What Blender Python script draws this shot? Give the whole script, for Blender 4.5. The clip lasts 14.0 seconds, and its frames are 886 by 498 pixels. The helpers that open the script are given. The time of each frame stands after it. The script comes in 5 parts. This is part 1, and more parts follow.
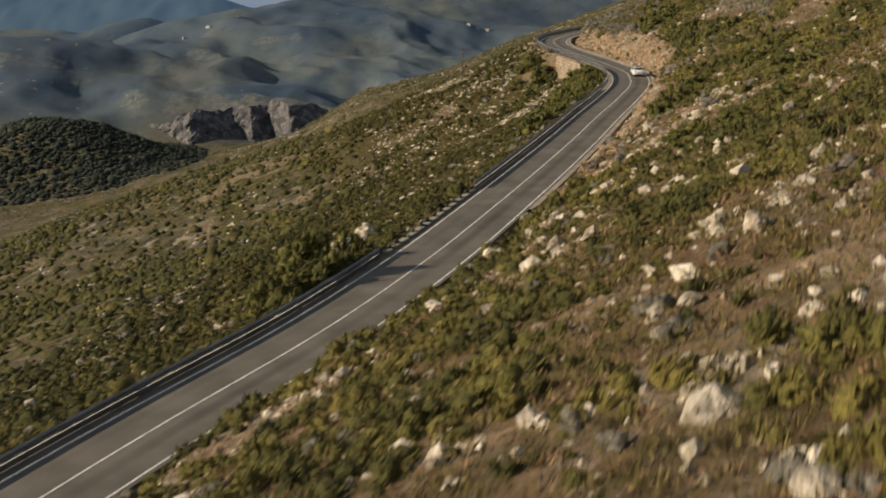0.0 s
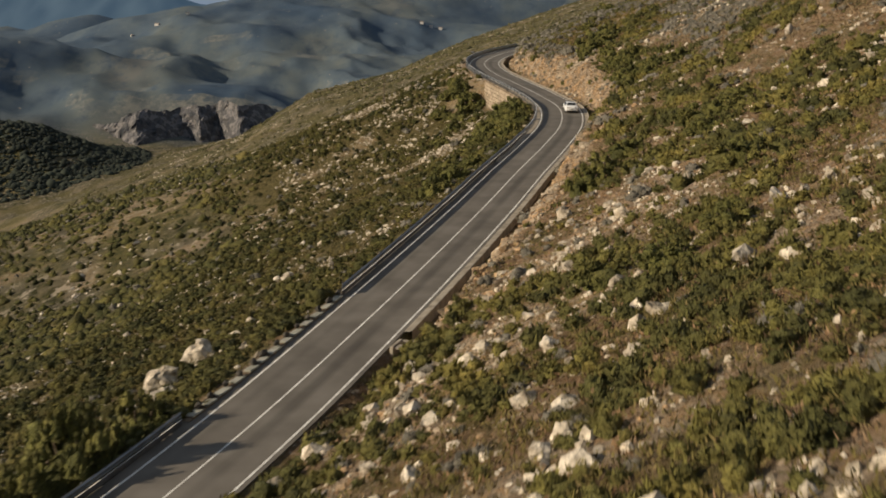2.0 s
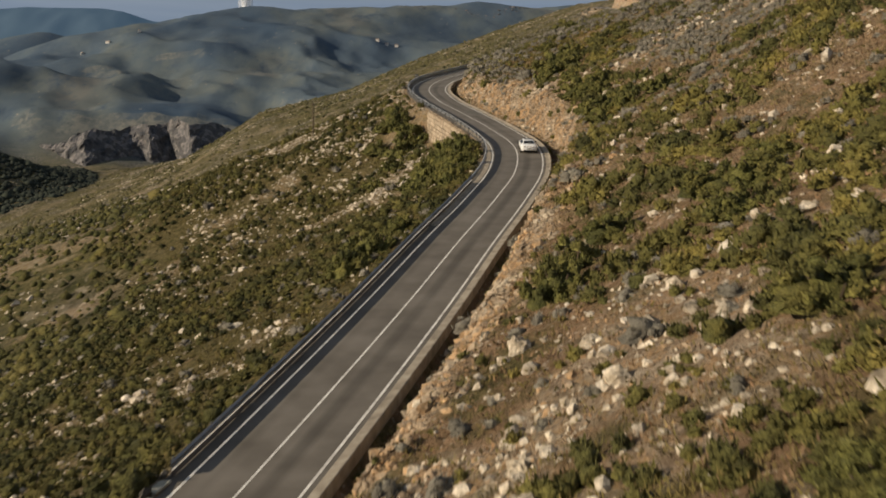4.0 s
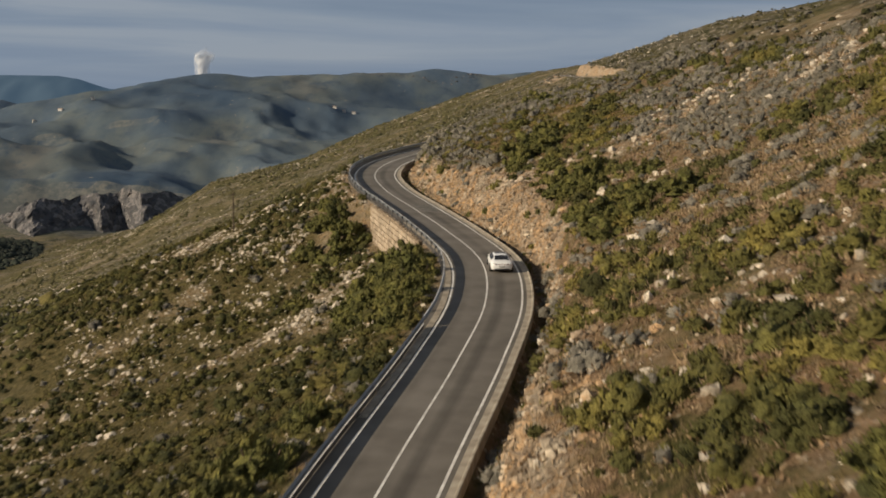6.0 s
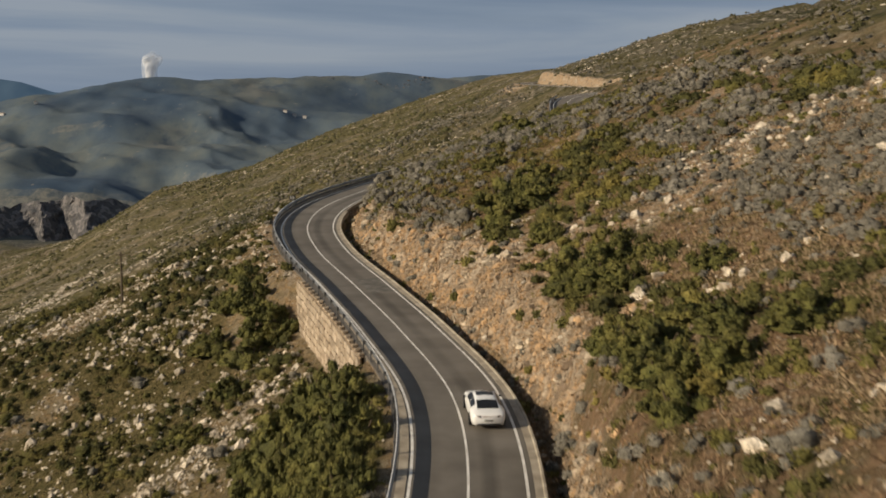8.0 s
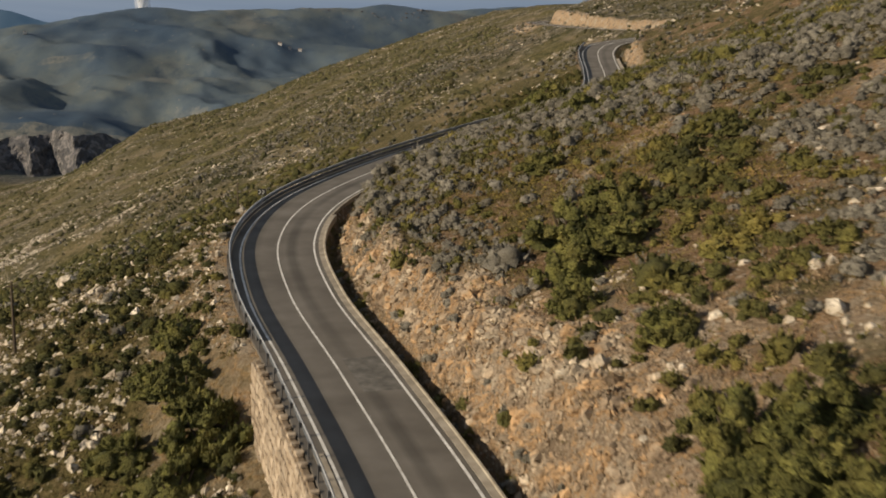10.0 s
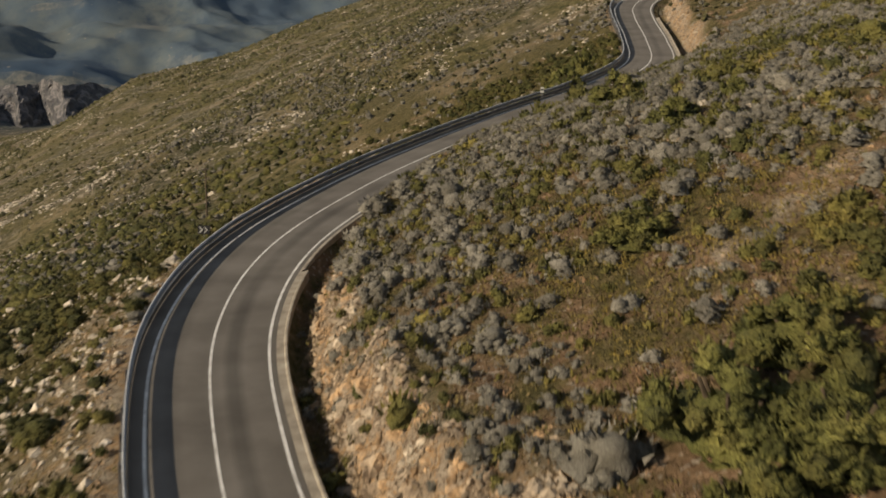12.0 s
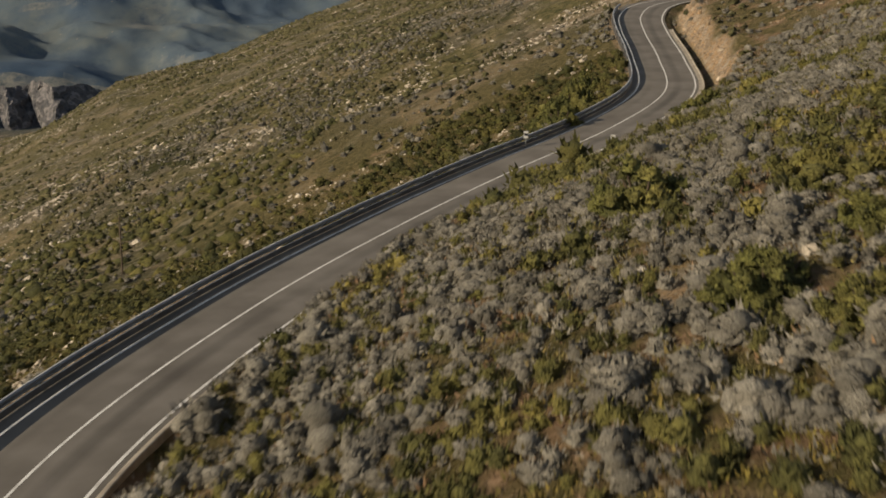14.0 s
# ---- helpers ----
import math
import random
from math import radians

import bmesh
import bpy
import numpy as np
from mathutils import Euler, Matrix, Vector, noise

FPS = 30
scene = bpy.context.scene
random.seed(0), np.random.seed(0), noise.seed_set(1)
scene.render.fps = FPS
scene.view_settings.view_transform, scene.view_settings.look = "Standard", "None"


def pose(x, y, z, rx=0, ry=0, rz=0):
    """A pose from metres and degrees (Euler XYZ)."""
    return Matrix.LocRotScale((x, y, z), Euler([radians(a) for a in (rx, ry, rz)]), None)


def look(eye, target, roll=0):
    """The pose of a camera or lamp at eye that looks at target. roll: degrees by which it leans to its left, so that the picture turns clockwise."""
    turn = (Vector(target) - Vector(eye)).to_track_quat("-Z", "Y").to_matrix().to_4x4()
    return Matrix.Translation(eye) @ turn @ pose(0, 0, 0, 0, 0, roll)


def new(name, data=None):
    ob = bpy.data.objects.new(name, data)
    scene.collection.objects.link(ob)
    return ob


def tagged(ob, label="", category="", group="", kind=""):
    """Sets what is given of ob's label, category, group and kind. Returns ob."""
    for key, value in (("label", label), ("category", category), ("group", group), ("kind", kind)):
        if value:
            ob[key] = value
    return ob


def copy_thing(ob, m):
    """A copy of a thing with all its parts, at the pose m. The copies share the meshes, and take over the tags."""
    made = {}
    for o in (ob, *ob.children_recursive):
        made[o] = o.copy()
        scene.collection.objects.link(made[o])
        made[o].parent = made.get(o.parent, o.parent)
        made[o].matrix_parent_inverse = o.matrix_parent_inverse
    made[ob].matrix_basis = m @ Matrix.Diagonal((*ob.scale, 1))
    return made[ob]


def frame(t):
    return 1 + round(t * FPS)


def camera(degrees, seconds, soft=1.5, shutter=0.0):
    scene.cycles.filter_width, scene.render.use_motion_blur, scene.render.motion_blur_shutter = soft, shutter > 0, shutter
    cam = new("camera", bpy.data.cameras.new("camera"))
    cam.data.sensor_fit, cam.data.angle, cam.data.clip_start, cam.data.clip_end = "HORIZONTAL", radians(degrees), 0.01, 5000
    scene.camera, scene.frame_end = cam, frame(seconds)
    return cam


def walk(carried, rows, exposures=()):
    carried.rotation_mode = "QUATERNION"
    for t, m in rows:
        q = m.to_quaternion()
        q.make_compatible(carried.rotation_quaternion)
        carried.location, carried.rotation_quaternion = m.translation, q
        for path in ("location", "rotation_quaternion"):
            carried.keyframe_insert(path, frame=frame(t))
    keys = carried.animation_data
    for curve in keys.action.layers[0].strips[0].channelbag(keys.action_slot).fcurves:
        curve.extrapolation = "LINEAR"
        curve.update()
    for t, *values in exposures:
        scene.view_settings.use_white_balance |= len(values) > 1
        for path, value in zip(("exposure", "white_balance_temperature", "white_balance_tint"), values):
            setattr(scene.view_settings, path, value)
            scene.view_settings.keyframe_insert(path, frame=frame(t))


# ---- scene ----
# The camera and its flight.
cam = camera(42.0, 14.0, soft=1.75, shutter=0.5)
PATH = [
    (0, (-0.00, 0.00, 60.00), (-0.19, 97.77, 38.99), 0.26),
    (0.5, (2.12, 5.46, 61.92), (3.43, 103.20, 40.83), 0.28),
    (1, (3.93, 11.22, 63.38), (6.19, 108.92, 42.19), 0.36),
    (1.5, (5.67, 18.24, 64.04), (8.39, 115.93, 42.83), 0.53),
    (2, (7.09, 25.30, 63.96), (10.68, 122.95, 42.72), 0.53),
    (2.5, (8.46, 33.41, 63.88), (13.15, 130.99, 42.51), 0.49),
    (2.7, (8.94, 36.71, 63.82), (13.99, 134.28, 42.47), 0.51),
    (4.8, (13.12, 69.38, 63.78), (21.45, 167.47, 46.22), 0.50),
    (5, (13.56, 73.25, 63.84), (22.19, 171.44, 46.99), 0.51),
    (5.5, (14.53, 82.72, 64.07), (24.18, 181.09, 48.87), 0.50),
    (6, (15.48, 91.75, 64.36), (26.19, 190.15, 50.13), 0.46),
    (6.5, (16.51, 101.36, 64.85), (28.58, 199.63, 50.79), 0.43),
    (7, (17.57, 110.50, 65.38), (30.92, 208.62, 51.38), 0.40),
    (7.5, (18.57, 119.99, 66.12), (32.91, 217.96, 52.13), 0.44),
    (8, (19.55, 128.91, 66.82), (34.28, 226.83, 52.83), 0.42),
    (8.2, (19.92, 132.56, 67.05), (34.64, 230.45, 52.89), 0.47),
    (10.3, (23.01, 171.23, 69.28), (38.02, 267.92, 48.64), 1.03),
    (10.5, (23.12, 174.36, 69.45), (38.08, 270.91, 48.14), 1.03),
    (11, (23.70, 182.74, 69.67), (38.68, 278.97, 46.95), 1.08),
    (11.5, (24.81, 191.56, 69.95), (39.85, 287.54, 46.25), 0.97),
    (12, (26.34, 199.62, 70.02), (41.47, 295.50, 45.97), 0.92),
    (12.5, (28.34, 208.11, 70.01), (43.55, 303.98, 46.00), 0.86),
    (13, (30.43, 215.75, 70.22), (45.70, 311.59, 46.09), 0.78),
    (13.5, (32.91, 223.90, 70.36), (48.18, 319.73, 46.18), 0.80),
    (14, (35.24, 231.15, 70.58), (50.36, 326.97, 46.29), 0.64),
]
walk(cam, [(t, look(eye, target, roll)) for t, eye, target, roll in PATH])

# The road's middle line, from behind the first view to past the last bend.
ROAD = [
    (-22.1, 40.7, 37.22), (-15.0, 55.5, 38.50), (-7.5, 70.1, 39.77), (-1.1, 85.3, 41.07),
    (4.5, 100.8, 42.37), (9.8, 116.4, 43.62), (14.8, 132.1, 44.75), (19.5, 147.9, 45.78),
    (24.3, 163.6, 46.76), (28.4, 179.4, 47.60), (30.2, 195.2, 48.35), (28.9, 211.3, 49.01),
    (26.7, 227.5, 49.65), (24.2, 243.6, 50.42), (23.7, 259.1, 51.18), (26.8, 274.1, 51.94),
    (34.5, 289.7, 52.89), (43.6, 303.3, 53.86), (54.0, 316.2, 55.05), (65.3, 328.3, 56.48),
    (74.9, 341.8, 58.15), (79.7, 357.8, 60.02), (83.3, 374.1, 62.10), (86.6, 385.5, 63.5),
]
# Where the hillside's line runs on beyond the last bend, out of sight of the asphalt.
AXIS_ON = [(91.8, 394.5, 64.7), (102.5, 402.5, 65.8), (114, 411.5, 66.5), (121, 428, 66.8), (124, 455, 66.8), (122, 490, 66.8), (120, 540, 67.2), (124, 600, 68.2), (150, 645, 69), (190, 700, 70.5),
           (215, 900, 74), (245, 1150, 79), (235, 1400, 66), (255, 1800, 20), (300, 2600, -90), (350, 3900, -150), (350, 5300, -200)]

# ---- world and sun ----
def ramp_node(nodes, stops):
    r = nodes.new("ShaderNodeValToRGB")
    el = r.color_ramp.elements
    while len(el) < len(stops):
        el.new(0.5)
    for e, (at, col) in zip(el, stops):
        e.position, e.color = at, (*col, 1)
    return r


SUN_TO = Vector((0.955, 0.26, 0)).normalized()
SUN_UP = radians(21.5)
world = bpy.data.worlds.new("sky")
scene.world = world
world.use_nodes = True
wn, wl = world.node_tree.nodes, world.node_tree.links
wn.clear()
w_out = wn.new("ShaderNodeOutputWorld")
w_bg = wn.new("ShaderNodeBackground")
w_sky = wn.new("ShaderNodeTexSky")
w_sky.sky_type, w_sky.sun_disc = "NISHITA", False
w_sky.sun_elevation, w_sky.sun_rotation = SUN_UP, math.atan2(-SUN_TO.x, -SUN_TO.y) % (2 * math.pi)
w_sky.altitude, w_sky.air_density, w_sky.dust_density = 400, 1.3, 0.4
w_co = wn.new("ShaderNodeTexCoord")
w_map = wn.new("ShaderNodeMapping")
w_map.inputs["Scale"].default_value = (1.2, 1.2, 17)
w_no = wn.new("ShaderNodeTexNoise")
w_no.inputs["Scale"].default_value, w_no.inputs["Detail"].default_value = 2.2, 7
w_ra = wn.new("ShaderNodeValToRGB")
w_ra.color_ramp.elements[0].position, w_ra.color_ramp.elements[1].position = 0.38, 0.62
w_ra.color_ramp.elements[0].color, w_ra.color_ramp.elements[1].color = (0.97, 0.97, 0.97, 1), (1, 1, 1, 1)
w_mix = wn.new("ShaderNodeMix")
w_mix.data_type = "RGBA"
w_tone = ramp_node(wn, [(0.34, (1.3, 1.95, 2.9)), (0.46, (1.75, 2.3, 3.15)), (0.56, (2.15, 2.7, 3.5)), (0.66, (2.8, 3.25, 3.85))])  # grey cloud cover
w_no2 = wn.new("ShaderNodeTexNoise")
w_no2.inputs["Scale"].default_value, w_no2.inputs["Detail"].default_value, w_no2.inputs["Distortion"].default_value = 1.3, 9, 0.6
wl.new(w_map.outputs["Vector"], w_no2.inputs["Vector"])
wl.new(w_no2.outputs["Fac"], w_tone.inputs["Fac"])
# higher up the cloud is an even, duller grey
w_xyz, w_high, w_over = wn.new("ShaderNodeSeparateXYZ"), wn.new("ShaderNodeMapRange"), wn.new("ShaderNodeMix")
w_high.inputs["From Min"].default_value, w_high.inputs["From Max"].default_value = 0.17, 0.45
w_over.data_type = "RGBA"
w_over.inputs["B"].default_value = (1.75, 2.0, 2.35, 1)
wl.new(w_co.outputs["Generated"], w_xyz.inputs["Vector"])
wl.new(w_xyz.outputs["Z"], w_high.inputs["Value"])
wl.new(w_high.outputs["Result"], w_over.inputs["Factor"])
wl.new(w_tone.outputs["Color"], w_over.inputs["A"])
wl.new(w_over.outputs["Result"], w_mix.inputs["B"])
wl.new(w_co.outputs["Generated"], w_map.inputs["Vector"])
wl.new(w_map.outputs["Vector"], w_no.inputs["Vector"])
wl.new(w_no.outputs["Fac"], w_ra.inputs["Fac"])
wl.new(w_ra.outputs["Color"], w_mix.inputs["Factor"])
wl.new(w_sky.outputs["Color"], w_mix.inputs["A"])
wl.new(w_mix.outputs["Result"], w_bg.inputs["Color"])
w_bg.inputs["Strength"].default_value = 0.098
wl.new(w_bg.outputs["Background"], w_out.inputs["Surface"])

sun = new("sun", bpy.data.lights.new("sun", "SUN"))
sun.data.energy, sun.data.angle, sun.data.color = 4.95, radians(0.6), (1.0, 0.83, 0.6)
sun.matrix_world = look((0, 0, 300), Vector((0, 0, 300)) + SUN_TO * math.cos(SUN_UP) - Vector((0, 0, math.sin(SUN_UP))))


# ---- materials ----
def surface(name, stops, scale=1.0, rough=0.9, metal=0.0, detail=6.0, bump=0.0, bump_scale=4.0, bump_dist=0.1, island=0.0, spec=0.3, per_object=0.0, mottle=0.0, mottle_scale=9.0):
    """A rough surface whose colour runs over stops by noise at two scales, with relief; island: how far loose pieces differ in brightness."""
    m = bpy.data.materials.new(name)
    m.use_nodes = True
    n, l = m.node_tree.nodes, m.node_tree.links
    b = n["Principled BSDF"]
    b.inputs["Roughness"].default_value, b.inputs["Metallic"].default_value = rough, metal
    b.inputs["Specular IOR Level"].default_value = spec
    geo = n.new("ShaderNodeNewGeometry")
    big = n.new("ShaderNodeTexNoise")
    big.inputs["Scale"].default_value, big.inputs["Detail"].default_value = scale, detail
    l.new(geo.outputs["Position"], big.inputs["Vector"])
    ramp = ramp_node(n, stops)
    l.new(big.outputs["Fac"], ramp.inputs["Fac"])
    col = ramp.outputs["Color"]
    if island or per_object:
        hsv = n.new("ShaderNodeHueSaturation")
        mr = n.new("ShaderNodeMapRange")
        k = island or per_object
        mr.inputs["To Min"].default_value, mr.inputs["To Max"].default_value = 1 - k, 1 + k
        if island:
            l.new(geo.outputs["Random Per Island"], mr.inputs["Value"])
        else:
            oi = n.new("ShaderNodeObjectInfo")
            l.new(oi.outputs["Random"], mr.inputs["Value"])
        l.new(mr.outputs["Result"], hsv.inputs["Value"])
        l.new(col, hsv.inputs["Color"])
        col = hsv.outputs["Color"]
    if mottle:
        fleck = n.new("ShaderNodeTexNoise")
        fleck.inputs["Scale"].default_value, fleck.inputs["Detail"].default_value, fleck.inputs["Roughness"].default_value = mottle_scale, 4, 0.7
        l.new(geo.outputs["Position"], fleck.inputs["Vector"])
        level = n.new("ShaderNodeMapRange")
        level.inputs["From Min"].default_value, level.inputs["From Max"].default_value = 0.36, 0.64
        level.inputs["To Min"].default_value, level.inputs["To Max"].default_value = 1 - mottle, 1 + mottle
        l.new(fleck.outputs["Fac"], level.inputs["Value"])
        tone = n.new("ShaderNodeHueSaturation")
        l.new(level.outputs["Result"], tone.inputs["Value"])
        l.new(col, tone.inputs["Color"])
        col = tone.outputs["Color"]
    l.new(col, b.inputs["Base Color"])
    if bump:
        fine = n.new("ShaderNodeTexNoise")
        fine.inputs["Scale"].default_value, fine.inputs["Detail"].default_value = bump_scale, 5
        l.new(geo.outputs["Position"], fine.inputs["Vector"])
        bp = n.new("ShaderNodeBump")
        bp.inputs["Strength"].default_value, bp.inputs["Distance"].default_value = bump, bump_dist
        l.new(fine.outputs["Fac"], bp.inputs["Height"])
        l.new(bp.outputs["Normal"], b.inputs["Normal"])
    return m


def ground_material():
    """Dry stony soil with litter and stones; bare rock where it is steep; scrub cover far off, blued with painted haze,
    where single plants are not built.
    """
    m = bpy.data.materials.new("stony_ground")
    m.use_nodes = True
    n, l = m.node_tree.nodes, m.node_tree.links
    b = n["Principled BSDF"]
    b.inputs["Roughness"].default_value, b.inputs["Specular IOR Level"].default_value = 0.95, 0.15
    geo = n.new("ShaderNodeNewGeometry")

    def noise_at(scale, detail=6.0, rough=0.55):
        t = n.new("ShaderNodeTexNoise")
        t.inputs["Scale"].default_value, t.inputs["Detail"].default_value, t.inputs["Roughness"].default_value = scale, detail, rough
        l.new(geo.outputs["Position"], t.inputs["Vector"])
        return t.outputs["Fac"]

    def mixed(fac, a, c):
        t = n.new("ShaderNodeMix")
        t.data_type = "RGBA"
        for key, v in (("A", a), ("B", c)):
            if isinstance(v, tuple):
                t.inputs[key].default_value = (*v, 1)
            else:
                l.new(v, t.inputs[key])
        l.new(fac, t.inputs["Factor"])
        return t.outputs["Result"]

    def step(fac, lo, hi):
        t = n.new("ShaderNodeMapRange")
        t.inputs["From Min"].default_value, t.inputs["From Max"].default_value = lo, hi
        l.new(fac, t.inputs["Value"])
        return t.outputs["Result"]

    def col(fac, stops):
        t = ramp_node(n, stops)
        l.new(fac, t.inputs["Fac"])
        return t.outputs["Color"]

    soil = col(noise_at(0.9, 8.0, 0.65), [(0.32, (0.1, 0.064, 0.038)), (0.45, (0.24, 0.155, 0.092)), (0.53, (0.165, 0.112, 0.064)), (0.62, (0.32, 0.21, 0.128)), (0.72, (0.4, 0.31, 0.215))])
    stones = step(noise_at(2.6, 3.0), 0.6, 0.66)
    soil = mixed(stones, soil, (0.4, 0.34, 0.27))
    turf = n.new("ShaderNodeAttribute")
    turf.attribute_name = "turf"
    cover = n.new("ShaderNodeMath")
    cover.operation = "ADD"
    l.new(noise_at(0.3), cover.inputs[0])
    l.new(turf.outputs["Fac"], cover.inputs[1])
    grass = step(cover.outputs["Value"], 0.46, 0.6)
    soil = mixed(grass, soil, col(noise_at(1.5, 9.0, 0.8), [(0.36, (0.035, 0.034, 0.012)), (0.46, (0.08, 0.07, 0.026)), (0.54, (0.13, 0.105, 0.046)), (0.64, (0.2, 0.155, 0.08))]))
    rock = col(noise_at(0.5), [(0.34, (0.22, 0.165, 0.115)), (0.43, (0.36, 0.28, 0.2)), (0.49, (0.44, 0.28, 0.14)), (0.53, (0.34, 0.26, 0.185)), (0.64, (0.48, 0.41, 0.32))])
    crack = step(noise_at(2.2, 8.0, 0.7), 0.3, 0.48)
    rock = mixed(crack, (0.12, 0.085, 0.055), rock)
    rock = mixed(step(noise_at(5.5, 5.0, 0.75), 0.54, 0.6), rock, (0.46, 0.385, 0.285))
    rock = mixed(step(noise_at(4.2, 6.0, 0.75), 0.46, 0.4), rock, (0.17, 0.12, 0.08))
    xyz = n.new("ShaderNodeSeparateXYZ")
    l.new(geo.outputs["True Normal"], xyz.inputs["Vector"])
    bare = n.new("ShaderNodeAttribute")
    bare.attribute_name = "bare"
    near = soil
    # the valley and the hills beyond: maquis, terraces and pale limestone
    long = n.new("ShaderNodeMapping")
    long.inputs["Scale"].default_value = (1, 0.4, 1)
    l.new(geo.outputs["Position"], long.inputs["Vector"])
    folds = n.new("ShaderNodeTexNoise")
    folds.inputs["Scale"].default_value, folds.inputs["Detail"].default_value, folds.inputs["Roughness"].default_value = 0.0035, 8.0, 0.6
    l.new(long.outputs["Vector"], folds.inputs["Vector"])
    # distance haze is painted into the blue of these scrub and rock colours
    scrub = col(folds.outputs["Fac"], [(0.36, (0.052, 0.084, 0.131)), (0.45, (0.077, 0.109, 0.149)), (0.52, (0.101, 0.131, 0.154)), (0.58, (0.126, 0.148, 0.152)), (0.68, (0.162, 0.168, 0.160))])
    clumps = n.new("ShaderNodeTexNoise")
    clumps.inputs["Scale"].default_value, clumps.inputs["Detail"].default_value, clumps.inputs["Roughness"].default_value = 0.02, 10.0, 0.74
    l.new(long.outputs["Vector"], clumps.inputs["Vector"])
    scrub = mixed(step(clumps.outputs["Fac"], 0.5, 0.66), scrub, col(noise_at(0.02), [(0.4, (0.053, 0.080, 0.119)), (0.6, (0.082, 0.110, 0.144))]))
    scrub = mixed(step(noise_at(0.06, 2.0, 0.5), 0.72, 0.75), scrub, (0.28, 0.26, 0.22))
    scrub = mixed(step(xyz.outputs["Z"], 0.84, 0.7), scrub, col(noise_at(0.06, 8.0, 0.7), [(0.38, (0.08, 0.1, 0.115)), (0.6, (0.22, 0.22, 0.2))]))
    tufts = col(noise_at(0.24, 9.0, 0.8), [(0.4, (0.039, 0.038, 0.023)), (0.47, (0.093, 0.082, 0.054)), (0.53, (0.145, 0.125, 0.089)), (0.57, (0.081, 0.074, 0.043)), (0.63, (0.348, 0.296, 0.228))])
    tufts = mixed(step(noise_at(0.13, 4.0, 0.6), 0.52, 0.57), tufts, col(noise_at(0.6), [(0.4, (0.02, 0.023, 0.008)), (0.6, (0.06, 0.058, 0.022))]))
    tufts = mixed(step(noise_at(0.33, 3.0, 0.6), 0.575, 0.625), tufts, (0.33, 0.285, 0.225))
    wild = n.new("ShaderNodeAttribute")
    wild.attribute_name = "wild"
    tufts = mixed(step(noise_at(0.035, 7.0, 0.65), 0.44, 0.56), tufts, col(noise_at(0.5, 6.0, 0.75), [(0.36, (0.035, 0.039, 0.014)), (0.5, (0.100, 0.089, 0.037)), (0.66, (0.201, 0.160, 0.087))]))
    mid = mixed(wild.outputs["Fac"], near, tufts)
    mid = mixed(bare.outputs["Fac"], mid, rock)
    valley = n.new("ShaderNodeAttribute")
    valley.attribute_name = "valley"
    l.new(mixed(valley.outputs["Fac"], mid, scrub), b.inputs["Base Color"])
    bp = n.new("ShaderNodeBump")
    bp.inputs["Strength"].default_value, bp.inputs["Distance"].default_value = 1.0, 0.6
    l.new(noise_at(1.7, 8.0, 0.68), bp.inputs["Height"])
    l.new(bp.outputs["Normal"], b.inputs["Normal"])
    return m


GROUND = ground_material()
def asphalt_material():
    """Grey-brown asphalt: darker oil streaks along the lanes, paler wheel paths, mottling, fine grain."""
    m = surface("asphalt", [(0.3, (0.136, 0.122, 0.106)), (0.5, (0.172, 0.156, 0.136)), (0.7, (0.21, 0.192, 0.17))], 0.35, 0.82, bump=0.25, bump_scale=30, bump_dist=0.01)
    n, l = m.node_tree.nodes, m.node_tree.links
    b = n["Principled BSDF"]
    base = b.inputs["Base Color"].links[0].from_socket
    across = n.new("ShaderNodeAttribute")
    across.attribute_name = "across"
    lane = n.new("ShaderNodeValToRGB")
    el = lane.color_ramp.elements
    shades = [(0.0, 0.9), (0.1, 0.95), (0.24, 1.05), (0.3, 0.86), (0.37, 1.05), (0.5, 0.95), (0.62, 1.1), (0.67, 0.72), (0.72, 0.66), (0.78, 1.08), (0.9, 1.0), (1.0, 0.9)]
    while len(el) < len(shades):
        el.new(0.5)
    for e, (at, v) in zip(el, shades):
        e.position, e.color = at, (v / 1.2, v / 1.2, v / 1.2, 1)
    l.new(across.outputs["Fac"], lane.inputs["Fac"])
    geo = n.new("ShaderNodeNewGeometry")
    broad = n.new("ShaderNodeTexNoise")
    broad.inputs["Scale"].default_value, broad.inputs["Detail"].default_value = 0.07, 4
    l.new(geo.outputs["Position"], broad.inputs["Vector"])
    amount = n.new("ShaderNodeMapRange")
    amount.inputs["From Min"].default_value, amount.inputs["From Max"].default_value = 0.35, 0.6
    amount.inputs["To Min"].default_value, amount.inputs["To Max"].default_value = 0.4, 1.0
    l.new(broad.outputs["Fac"], amount.inputs["Value"])
    mul = n.new("ShaderNodeMix")
    mul.data_type, mul.blend_type = "RGBA", "MULTIPLY"
    l.new(amount.outputs["Result"], mul.inputs["Factor"])
    l.new(base, mul.inputs["A"])
    l.new(lane.outputs["Color"], mul.inputs["B"])
    l.new(mul.outputs["Result"], b.inputs["Base Color"])
    return m


